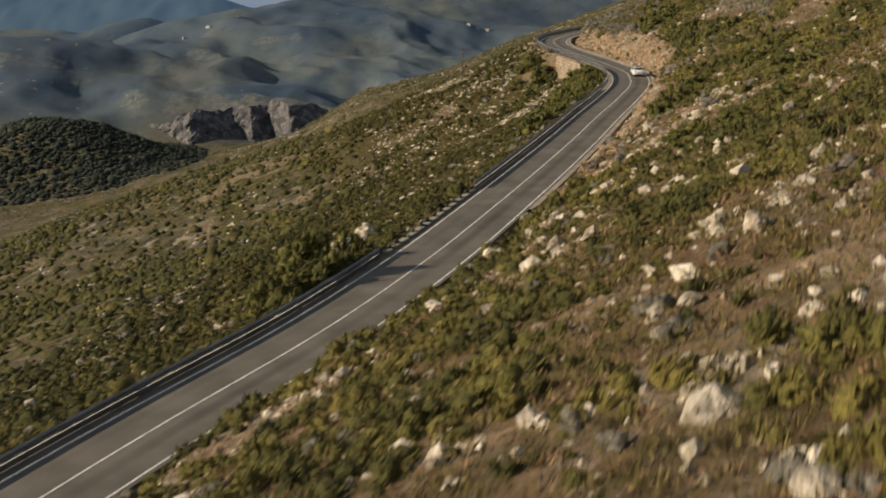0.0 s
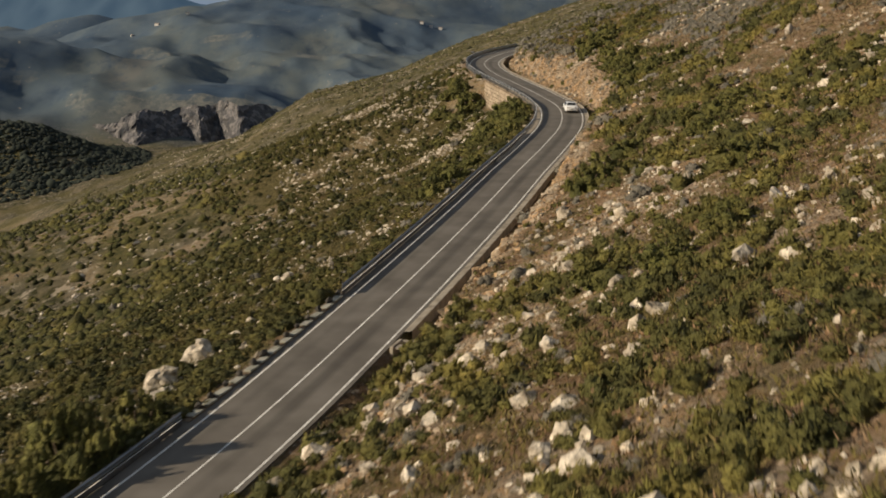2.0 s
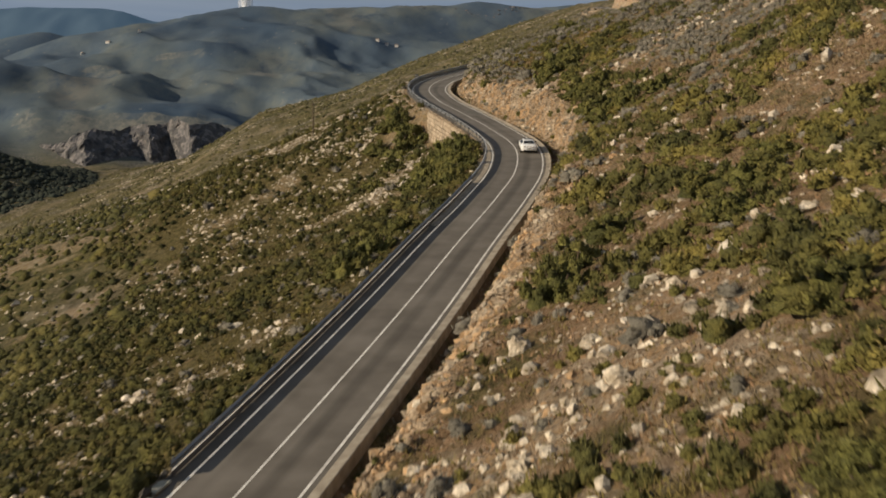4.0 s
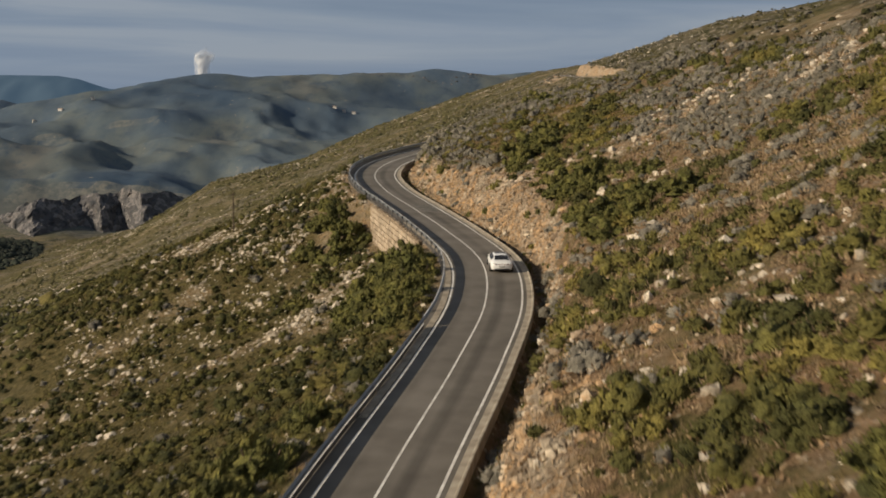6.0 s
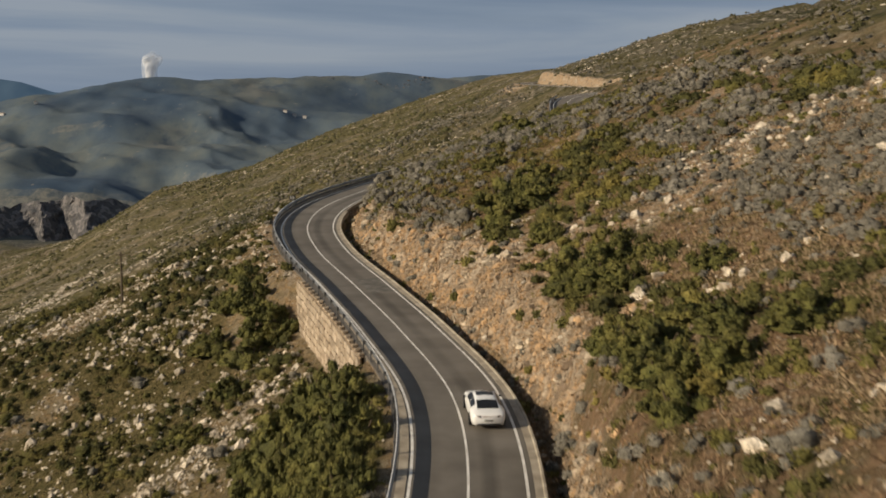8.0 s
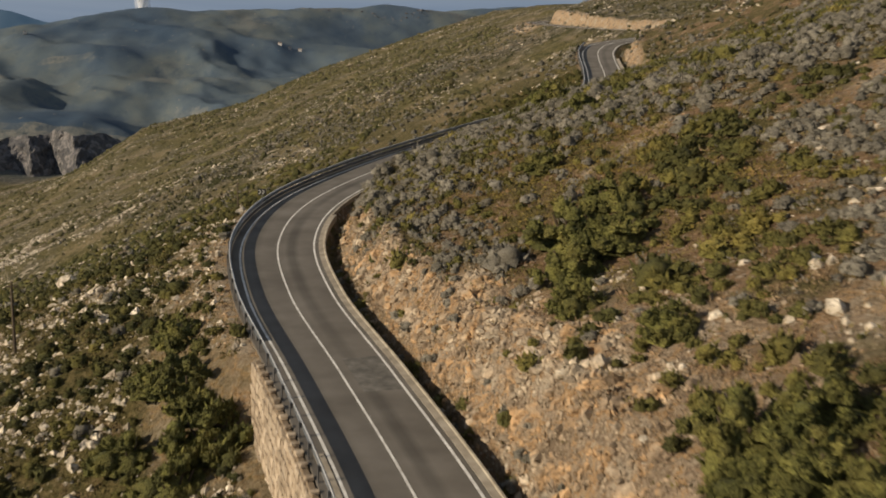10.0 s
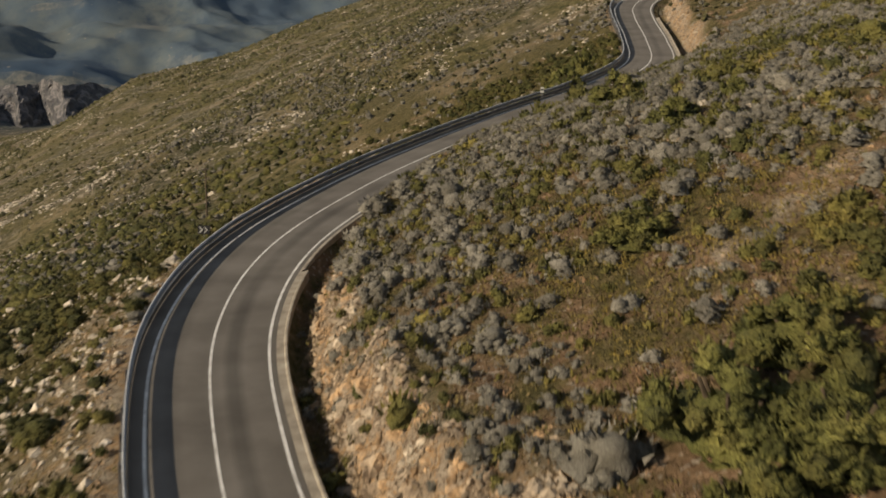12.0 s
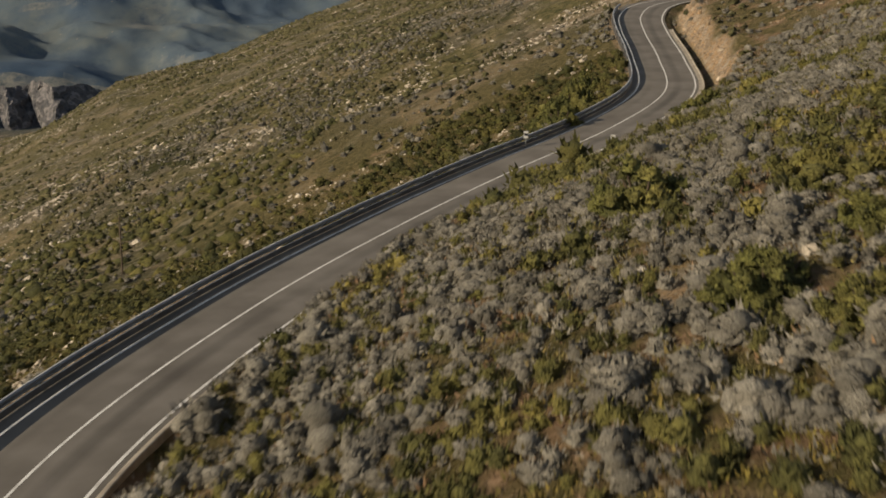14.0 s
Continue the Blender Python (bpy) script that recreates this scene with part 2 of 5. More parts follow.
ASPHALT = asphalt_material()
ASPHALT_PATCH = surface("asphalt_patch", [(0.35, (0.1, 0.095, 0.085)), (0.55, (0.16, 0.15, 0.135)), (0.7, (0.22, 0.21, 0.19))], 1.4, 0.85)
PAINT_LINE = surface("road_paint", [(0.3, (0.5, 0.48, 0.45)), (0.6, (0.78, 0.77, 0.74))], 1.5, 0.7)
CONCRETE = surface("weathered_concrete", [(0.3, (0.24, 0.208, 0.165)), (0.5, (0.345, 0.302, 0.242)), (0.7, (0.43, 0.385, 0.315))], 1.2, 0.9, bump=0.3, bump_scale=9)
STEEL = surface("galvanised_steel", [(0.35, (0.22, 0.235, 0.25)), (0.65, (0.32, 0.335, 0.35))], 0.8, 0.45, 0.7)
# near-white, for thin strips that paint sunlight on the rails
STEEL_SUNLIT = surface("sunlit_steel_edge", [(0.35, (0.62, 0.62, 0.62)), (0.65, (0.78, 0.78, 0.77))], 0.8, 0.5, 0.0)
STEEL_DARK = surface("weathered_steel", [(0.35, (0.1, 0.1, 0.105)), (0.65, (0.17, 0.17, 0.175))], 0.8, 0.6, 0.5)
WALL_STONE = surface("wall_stone", [(0.3, (0.24, 0.185, 0.13)), (0.5, (0.36, 0.29, 0.215)), (0.7, (0.46, 0.385, 0.3))], 1.6, 0.9, bump=0.5, bump_scale=7, per_object=0.25)
MORTAR = surface("wall_mortar", [(0.3, (0.16, 0.12, 0.08)), (0.7, (0.26, 0.2, 0.14))], 2.0)
LIMESTONE = surface("limestone", [(0.3, (0.17, 0.14, 0.1)), (0.42, (0.38, 0.325, 0.25)), (0.53, (0.54, 0.475, 0.38)), (0.66, (0.66, 0.595, 0.5))], 1.6, 0.92, bump=0.9, bump_scale=6, bump_dist=0.15, island=0.3, mottle=0.25, mottle_scale=5)
ROCK_PALE = surface("pale_rock", [(0.3, (0.17, 0.14, 0.1)), (0.42, (0.38, 0.325, 0.25)), (0.53, (0.54, 0.475, 0.38)), (0.66, (0.66, 0.595, 0.5))], 1.6, 0.92, bump=0.9, bump_scale=6, bump_dist=0.15, per_object=0.3, mottle=0.25, mottle_scale=5)
ROCK_TAN = surface("broken_tan_rock", [(0.32, (0.17, 0.125, 0.086)), (0.42, (0.34, 0.265, 0.185)), (0.48, (0.4, 0.26, 0.138)), (0.53, (0.28, 0.215, 0.15)), (0.66, (0.45, 0.38, 0.29))], 0.33, 0.92, bump=0.8, bump_scale=6, bump_dist=0.12, island=0.35, mottle=0.25, mottle_scale=4)
LEAF_GREEN = surface("scrub_leaves", [(0.3, (0.066, 0.07, 0.021)), (0.44, (0.112, 0.108, 0.032)), (0.56, (0.172, 0.156, 0.042)), (0.68, (0.26, 0.215, 0.058))], 0.22, 0.8, island=0.28, bump=1.0, bump_scale=11, bump_dist=0.25, mottle=0.35, mottle_scale=8)
LEAF_DARK = surface("dark_leaves", [(0.3, (0.078, 0.084, 0.023)), (0.5, (0.142, 0.14, 0.038)), (0.72, (0.215, 0.192, 0.055))], 0.5, 0.75, island=0.35, bump=1.0, bump_scale=11, bump_dist=0.25, mottle=0.45, mottle_scale=8)
LEAF_DRY = surface("dry_grass", [(0.3, (0.16, 0.105, 0.062)), (0.45, (0.25, 0.165, 0.1)), (0.58, (0.26, 0.155, 0.08)), (0.72, (0.34, 0.25, 0.16))], 0.8, 0.9, island=0.28)
HEATH = surface("low_heath", [(0.3, (0.078, 0.072, 0.02)), (0.42, (0.13, 0.112, 0.034)), (0.5, (0.185, 0.142, 0.054)), (0.57, (0.14, 0.12, 0.034)), (0.66, (0.22, 0.165, 0.075)), (0.76, (0.29, 0.22, 0.11))], 0.9, 0.9, island=0.22)
LEAF_GREY = surface("grey_twigs", [(0.3, (0.136, 0.126, 0.102)), (0.5, (0.2, 0.186, 0.153)), (0.7, (0.268, 0.249, 0.207))], 0.4, 0.95, island=0.25, bump=1.0, bump_scale=18, bump_dist=0.12, mottle=0.4, mottle_scale=14)
LEAF_SLOPE = surface("slope_leaves", [(0.3, (0.038, 0.042, 0.012)), (0.44, (0.068, 0.068, 0.019)), (0.56, (0.105, 0.096, 0.026)), (0.7, (0.155, 0.13, 0.038))], 0.22, 0.85, island=0.3, bump=1.0, bump_scale=9, bump_dist=0.25, mottle=0.4, mottle_scale=6)
GOLDEN = surface("yellow_heath", [(0.3, (0.085, 0.075, 0.018)), (0.45, (0.15, 0.125, 0.028)), (0.55, (0.21, 0.155, 0.04)), (0.7, (0.28, 0.22, 0.06))], 0.6, 0.9, island=0.3)
SLOPE_HEATH = surface("slope_heath", [(0.3, (0.06, 0.055, 0.015)), (0.42, (0.1, 0.086, 0.024)), (0.5, (0.145, 0.11, 0.04)), (0.57, (0.105, 0.09, 0.025)), (0.66, (0.17, 0.128, 0.055)), (0.76, (0.23, 0.175, 0.085))], 0.9, 0.9, island=0.22)
STRAW = surface("straw_brush", [(0.3, (0.19, 0.14, 0.085)), (0.45, (0.29, 0.22, 0.14)), (0.58, (0.33, 0.235, 0.14)), (0.72, (0.42, 0.335, 0.23))], 0.5, 0.95, island=0.28)
DEAD_WEEDS = surface("dead_weeds", [(0.3, (0.1, 0.075, 0.05)), (0.5, (0.17, 0.13, 0.088)), (0.7, (0.24, 0.19, 0.13))], 0.7, 0.95, island=0.3)
LEAF_FAR = surface("slope_bushes", [(0.3, (0.045, 0.046, 0.018)), (0.45, (0.08, 0.077, 0.032)), (0.58, (0.115, 0.102, 0.045)), (0.72, (0.16, 0.135, 0.068))], 0.12, 0.9, island=0.4, bump=1.0, bump_scale=5, bump_dist=0.3, mottle=0.5, mottle_scale=3)
# near-black green that paints a cloud's shadow over the valley knoll
KNOLL_SHADE = surface("knoll_cloud_shade", [(0.3, (0.018, 0.024, 0.02)), (0.6, (0.034, 0.042, 0.032))], 0.02, 0.95, island=0.35)
BARK = surface("bark", [(0.3, (0.06, 0.045, 0.03)), (0.7, (0.12, 0.09, 0.06))], 3.0, 0.95)


# ---- building helpers ----
def part(name, bm, material, parent=None, label=""):
    """Links a bmesh as one mesh object under a thing or a part."""
    me = bpy.data.meshes.new(name)
    bm.to_mesh(me)
    bm.free()
    me.materials.append(material)
    ob = new(name, me)
    ob.parent = parent
    return tagged(ob, label) if label else ob


def mesh_from(name, verts, faces, material, parent=None, smooth=False):
    """A mesh object from numpy rows of corners and of faces of one size."""
    verts, faces = np.ascontiguousarray(verts, np.float32), np.ascontiguousarray(faces, np.int32)
    me = bpy.data.meshes.new(name)
    me.vertices.add(len(verts))
    me.vertices.foreach_set("co", verts.ravel())
    k = faces.shape[1]
    me.loops.add(faces.size)
    me.loops.foreach_set("vertex_index", faces.ravel())
    me.polygons.add(len(faces))
    me.polygons.foreach_set("loop_start", np.arange(0, faces.size, k, dtype=np.int32))
    me.polygons.foreach_set("use_smooth", np.full(len(faces), smooth))
    me.update(calc_edges=True)
    me.materials.append(material)
    ob = new(name, me)
    ob.parent = parent
    return ob


def box(bm, sx, sy, sz, at=(0, 0, 0), bevel=0.0, turn=None):
    m = Matrix.Translation(at) @ (turn or Matrix.Identity(4)) @ Matrix.Diagonal((sx, sy, sz, 1))
    made = bmesh.ops.create_cube(bm, size=1, matrix=m)
    if bevel:
        edges = list({e for v in made["verts"] for e in v.link_edges})
        bmesh.ops.bevel(bm, geom=edges, offset=bevel, segments=1, affect="EDGES")
    return bm


# ---- the road's line ----
def curve(points, step):
    """Points every step metres along the smooth line through the given ones."""
    p = np.array(points, float)
    p = np.vstack([2 * p[0] - p[1], p, 2 * p[-1] - p[-2]])
    out = []
    for a, b, c, d in zip(p, p[1:], p[2:], p[3:]):
        t = np.linspace(0, 1, 40, endpoint=False)[:, None]
        out.append(0.5 * (2 * b + (c - a) * t + (2 * a - 5 * b + 4 * c - d) * t**2 + (3 * b - a - 3 * c + d) * t**3))
    out = np.vstack(out + [p[-2:-1]])
    run = np.r_[0, np.cumsum(np.linalg.norm(np.diff(out[:, :2], axis=0), axis=1))]
    at = np.arange(0, run[-1], step)
    return np.stack([np.interp(at, run, out[:, k]) for k in range(3)], 1), at


BACK = 130.0  # metres of road before the first listed point
first = np.array(ROAD[0]) - np.array(ROAD[1])
first = first / np.linalg.norm(first[:2])
LINE, LINE_S = curve([tuple(np.array(ROAD[0]) + first * BACK), tuple(np.array(ROAD[0]) + first * BACK / 2)] + ROAD + AXIS_ON, 1.0)
LINE_S = LINE_S - BACK
tangent = np.gradient(LINE[:, :2], axis=0)
tangent /= np.linalg.norm(tangent, axis=1)[:, None]
RIGHT = np.stack([tangent[:, 1], -tangent[:, 0]], 1)
COARSE = np.r_[np.arange(0, 620, 3), np.arange(620, 1100, 12), np.arange(1100, len(LINE), 45)]


def on_road(s, d=0.0, up=0.0):
    """The place s metres along the road and d metres to its right."""
    x = [np.interp(s, LINE_S, c) for c in (*LINE.T, *RIGHT.T)]
    return np.stack([x[0] + d * x[3], x[1] + d * x[4], x[2] + up + 0 * x[0]], -1)


def heading(s):
    a, b = on_road(s - 0.5), on_road(s + 0.5)
    return math.atan2(-(b[0] - a[0]), b[1] - a[1])


# ---- the lie of the land ----
def hashed(ix, iy, seed):
    h = (ix * 374761393 + iy * 668265263 + seed * 1274126177) & 0xFFFFFFFF
    h = ((h ^ (h >> 13)) * 1103515245) & 0xFFFFFFFF
    return ((h ^ (h >> 16)) & 0xFFFF) / 65535.0


def lumps(x, y, size, seed=0, octaves=4, gain=0.5):
    """Smooth noise from -1 to 1 with lumps of that size."""
    total, amp, norm = 0, 1.0, 0.0
    for o in range(octaves):
        u, v = x / size * 2**o, y / size * 2**o
        ix, iy = np.floor(u).astype(np.int64), np.floor(v).astype(np.int64)
        fu, fv = u - ix, v - iy
        fu, fv = fu * fu * (3 - 2 * fu), fv * fv * (3 - 2 * fv)
        a, b = hashed(ix, iy, seed + o), hashed(ix + 1, iy, seed + o)
        c, d = hashed(ix, iy + 1, seed + o), hashed(ix + 1, iy + 1, seed + o)
        total = total + amp * ((a + (b - a) * fu) * (1 - fv) + (c + (d - c) * fu) * fv)
        norm += amp
        amp *= gain
    return total / norm * 2 - 1


def smooth(x, lo, hi):
    t = np.clip((x - lo) / (hi - lo), 0, 1)
    return t * t * (3 - 2 * t)


def beside_road(x, y):
    """Metres along the road, metres to its right, and the road's height there."""
    s, d, z = np.empty_like(x), np.empty_like(x), np.empty_like(x)
    for i in range(0, len(x), 20000):
        px, py = x[i:i + 20000], y[i:i + 20000]
        dist = np.hypot(px[:, None] - LINE[COARSE, 0], py[:, None] - LINE[COARSE, 1])
        near = COARSE[dist.argmin(1)]
        least = dist.min(1)
        w = np.exp(-(dist - least[:, None]) / (0.8 + 0.14 * least[:, None]))
        w /= w.sum(1)[:, None]
        z[i:i + 20000] = w @ LINE[COARSE, 2]
        soft = (w * dist).sum(1)
        best, sign = near, np.zeros_like(px)
        fine = np.full_like(px, 1e9)
        for k in (-30, -18, -9, -4, -2, -1, 0, 1, 2, 4, 9, 18, 30):
            j = np.clip(near + k, 0, len(LINE) - 1)
            e = np.hypot(px - LINE[j, 0], py - LINE[j, 1])
            best = np.where(e < fine, j, best)
            fine = np.minimum(fine, e)
        side = (px - LINE[best, 0]) * RIGHT[best, 0] + (py - LINE[best, 1]) * RIGHT[best, 1]
        along = (px - LINE[best, 0]) * RIGHT[best, 1] * -1 + (py - LINE[best, 1]) * RIGHT[best, 0]
        t = smooth(least, 6, 25)
        d[i:i + 20000] = np.sign(side) * ((1 - t) * np.abs(side) + t * (0.6 * least + 0.4 * soft))
        s[i:i + 20000] = LINE_S[best] + np.clip(along, -3, 3)
        close = smooth(least, 3, 12)
        exact = np.interp(s[i:i + 20000], LINE_S, LINE[:, 2])
        z[i:i + 20000] = z[i:i + 20000] * close + exact * (1 - close)
    return s, d, z


HILLS = [  # x, y, half widths, height: what stands in the valley and behind it
    (-495, 1460, 145, 120, 100), (-1120, 4250, 170, 150, 78), (-980, 2350, 260, 200, 85), (-190, 3650, 520, 520, 150), (420, 3850, 500, 300, 112), (900, 3900, 500, 300, 92), (-600, 3350, 330, 300, 62),
    (150, 3150, 420, 240, 40), (600, 4550, 900, 330, 118), (1400, 4500, 700, 380, 112), (-120, 1600, 200, 160, 35), (-700, 2500, 350, 160, 40),
    (-150, 2700, 330, 120, 38), (-480, 2950, 260, 110, 30), (300, 2400, 350, 160, 45),
]


CLIFF_LINE = ([-700, -575, -457, -398, -357, -330, -284, -215, -120], [2090, 2065, 1998, 2085, 2038, 2080, 2018, 2110, 2120])  # the foot of the far rock face: x and y


def height(x, y):
    """The ground's height, with the road's bed, the ditch and cut above it and the falling slope below it."""
    s, d, zr = beside_road(x, y)
    a = np.abs(d)
    cut = np.interp(s, [-30, 60, 95, 110, 180, 200, 260, 285, 308, 330, 500, 560, 640, 670], [1.6, 1.6, 2.2, 3.8, 3.6, 2.6, 2.4, 1.5, 1.1, 2.0, 2.2, 3.6, 3.6, 2.0])
    rise = np.interp(s, [-30, 5, 15, 60, 95, 108, 122, 140, 160, 185, 300, 360, 400, 520, 600], [0.45, 0.48, 0.51, 0.53, 0.52, 0.55, 0.6, 0.47, 0.5, 0.4, 0.4, 0.37, 0.36, 0.24, 0.32])
    ditch = np.interp(s, [-30, 50, 60, 330, 380], [0.25, 0.3, 1.0, 1.0, 0.5])
    run = np.clip(a - 5.2, 0, None)
    knee = 70 - 48 * smooth(s, 195, 235) * (1 - smooth(s, 290, 335))
    run = np.minimum(run, knee + 0.62 * (run - knee)) * (1 - 0.85 * smooth(s, 620, 1000))
    right = -ditch * smooth(a, 3.6, 3.95) * (1 - smooth(a, 4.6, 5.5)) + cut * smooth(a, 5.0, 7.7) + rise * run
    deep = 3.4 * smooth(s, 150, 172) * (1 - smooth(s, 198, 216)) + 0.6
    walled = smooth(s, 171, 175) * (1 - smooth(s, 198, 203))
    left = -0.12 * smooth(a, 3.4, 4.2) - deep * smooth(a, 4.3 - 0.9 * walled, 4.2 + 7.4 * (1 - walled)) - np.interp(s, [330, 375, 410, 470, 550, 620, 900, 1100, 1400], [0.43, 0.4, 0.52, 0.53, 0.41, 0.435, 0.385, 0.365, 0.41]) * np.clip(a - 4.6, 0, None) + 0.1 * (1 - smooth(s, 300, 360)) * np.clip(a - 55, 0, 120)
    rough = smooth(a, 5.5, 14)
    relief = rough * (0.5 * lumps(x, y, 9, 3, 4) + 0.22 * lumps(x, y, 2.2, 5, 3)) + 2.2 * smooth(a, 14, 60) * lumps(x, y, 45, 7, 3)
    relief += smooth(a, 5.2, 6.5) * (1 - smooth(a, 9, 11)) * (d > 0) * 0.9 * lumps(x, y, 2.4, 9, 4)
    relief += 14 * smooth(a, 90, 420) * lumps(x, y, 180, 11, 4)
    bed = -0.12 * (1 - smooth(a, 3.4, 4.0))
    slope = zr + bed + np.where(d > 0, right, left) + relief
    floor = np.interp(y, [-500, 300, 1000, 1950, 2120, 2700, 3200, 5000], [-135, -140, -165, -190, -150, -130, -95, -70])
    floor = floor + 24 * lumps(x, y, 420, 21, 5) + 75 * (0.3 - np.abs(lumps(x * 0.8 + y * 0.25, y, 430, 23, 4, 0.42))) * smooth(y, 1100, 1900) * (1 - 0.6 * smooth(y, 3000, 3500))
    for hx, hy, rx, ry, h in HILLS:
        floor = floor + h * np.exp(-(((x - hx) / rx) ** 2 + ((y - hy) / ry) ** 2)) * (1 + 0.18 * lumps(x, y, 260, int(abs(hx)), 4))
    # ridges and gullies running down to the valley, steepest on the middle ground
    ridge = np.abs(lumps(x + 0.35 * y, y * 0.6, 270, 27, 4, 0.46))
    floor = floor + 70 * (0.28 - ridge) * smooth(y, 1500, 2300) * (1 - 0.72 * smooth(y, 2900, 3500))
    floor = floor + 17 * (0.3 - np.abs(lumps(x * 0.6, y * 0.8, 105, 29, 4))) * smooth(y, 1300, 2200) * (1 - 0.6 * smooth(y, 2700, 3300))
    brow = np.interp(x, [-640, -200], [2100, 2120])
    bluff = np.interp(x, [-640, -575, -457, -398, -357, -284, -215, -150], [0, 0.4, 0.8, 0.8, 1.0, 1.0, 0.7, 0])
    level = 0.8 * bluff * smooth(y, brow - 230, brow - 110) * (1 - smooth(y, brow, brow + 90))
    floor = floor * (1 - level) - 196 * level
    floor = floor + bluff * 24 * smooth(y, brow, brow + 90) * (1 - smooth(y, brow + 90, brow + 420))
    gap = slope - floor
    swell = smooth(y, 950, 1350) * (1 - smooth(y, 1650, 2050)) * np.interp(x, [-480, -340, -200, -100, 0, 80, 250], [0, 22, 14, 26, 9, 12, 0])  # the spur's last shoulder
    return floor + swell + np.where(gap > 40, gap, np.where(gap < -40, 0, (gap + 40) ** 2 / 160))


def heap(x, y, s, d):
    """Where stones lie thick on the slope, 0 to 1."""
    share = np.where(d > 0, (1 - 0.9 * smooth(s, 182, 212)) * (1 - 0.75 * smooth(s, 66, 84) * (1 - smooth(s, 140, 165)) * (1 - smooth(d, 26, 36))), 0.6 + 0.4 * smooth(s, 165, 190) * (1 - smooth(s, 300, 345)))
    return smooth(lumps(x, y, 8, 61, 4) + (d > 0) * (1 - smooth(s, 125, 150)) * (0.1 + 0.1 * smooth(s, 45, 60)), 0.1, 0.34) * share * smooth(np.abs(d), 6.5, 10)


LEDGES = [  # x, y, way, half length and width of bare orange outcrops
    (50.0, 245.0, 0.86, 0.5, 3.4, 0.8), (43.5, 242.0, 0.9, 0.4, 2.2, 0.7), (46.5, 236.5, 0.5, -0.86, 2.0, 0.7), (65.0, 240.0, 0.8, 0.6, 6.0, 1.6), (60.0, 268.0, 0.7, 0.7, 3.0, 1.0), (47.0, 262.0, 0.4, 0.9, 2.4, 0.8), (9.5, 29.6, 1.0, -0.1, 3.2, 0.9),
]


def rubble(x, y, s, d):
    """How bare and broken the ground is, 0 to 1: the cut above the ditch, its scree, the spill below the wall."""
    wide = np.interp(s, [-40, 55, 68, 90, 103, 109, 125, 136, 150, 164, 171, 181, 197, 206, 227, 245, 300, 345, 375, 400, 550, 560, 640, 650], [0, 0, 3.0, 4.4, 3.8, 2.6, 0.6, 0.3, 1.2, 2.2, 3.0, 3.8, 4.2, 2.8, 1.8, 0.8, 0.8, 1.8, 2.4, 2.2, 3, 4, 4, 0])
    edge = 5.0 + wide + 1.6 * lumps(x, y, 5, 41, 3)
    cut = smooth(d, 4.6, 5.4) * (1 - smooth(d, edge - 0.8, edge + 0.8)) * smooth(wide, 0.2, 1.2)
    spill = smooth(-d, 4.2, 4.8) * (1 - smooth(-d, 7 + 5 * lumps(x, y, 6, 43, 2), 11)) * smooth(s, 176, 196) * (1 - smooth(s, 236, 252)) * 0.5
    shoulder = 1.1 * smooth(s, 196, 206) * (1 - smooth(s, 262, 290))
    verge = smooth(-d, 3.3, 3.6) * (1 - smooth(-d, 4.0 + shoulder, 4.4 + shoulder)) * 0.8
    patches = heap(x, y, s, d) * np.where(d > 0, 0.8, 0.5)
    scree = 0.85 * smooth(s, 168, 175) * (1 - smooth(s, 184, 190)) * smooth(d, 7, 9) * (1 - smooth(d, 14, 18)) * smooth(lumps(x, y, 4, 61, 3), -0.25, 0.05)
    turnout = smooth(s, 552, 562) * (1 - smooth(s, 605, 618)) * smooth(-d, 3.0, 3.6) * (1 - smooth(-d, 9, 12))
    ledge = 0 * x
    for lx, ly, ax, ay, long, wide in LEDGES:
        u, v = (x - lx) * ax + (y - ly) * ay, (y - ly) * ax - (x - lx) * ay
        ledge = np.maximum(ledge, np.clip(1.3 - (u / long) ** 2 - (v / wide) ** 2 + 0.9 * lumps(x, y, 1.8, 47, 3), 0, 1))
    return np.clip(np.maximum.reduce([cut, spill, verge, patches, scree, turnout, ledge]), 0, 1)


def growing(start, end, first_step, last_step):
    out, at = [], start
    while at < end:
        out.append(at)
        at += first_step + (last_step - first_step) * (at - start) / (end - start)
    return out


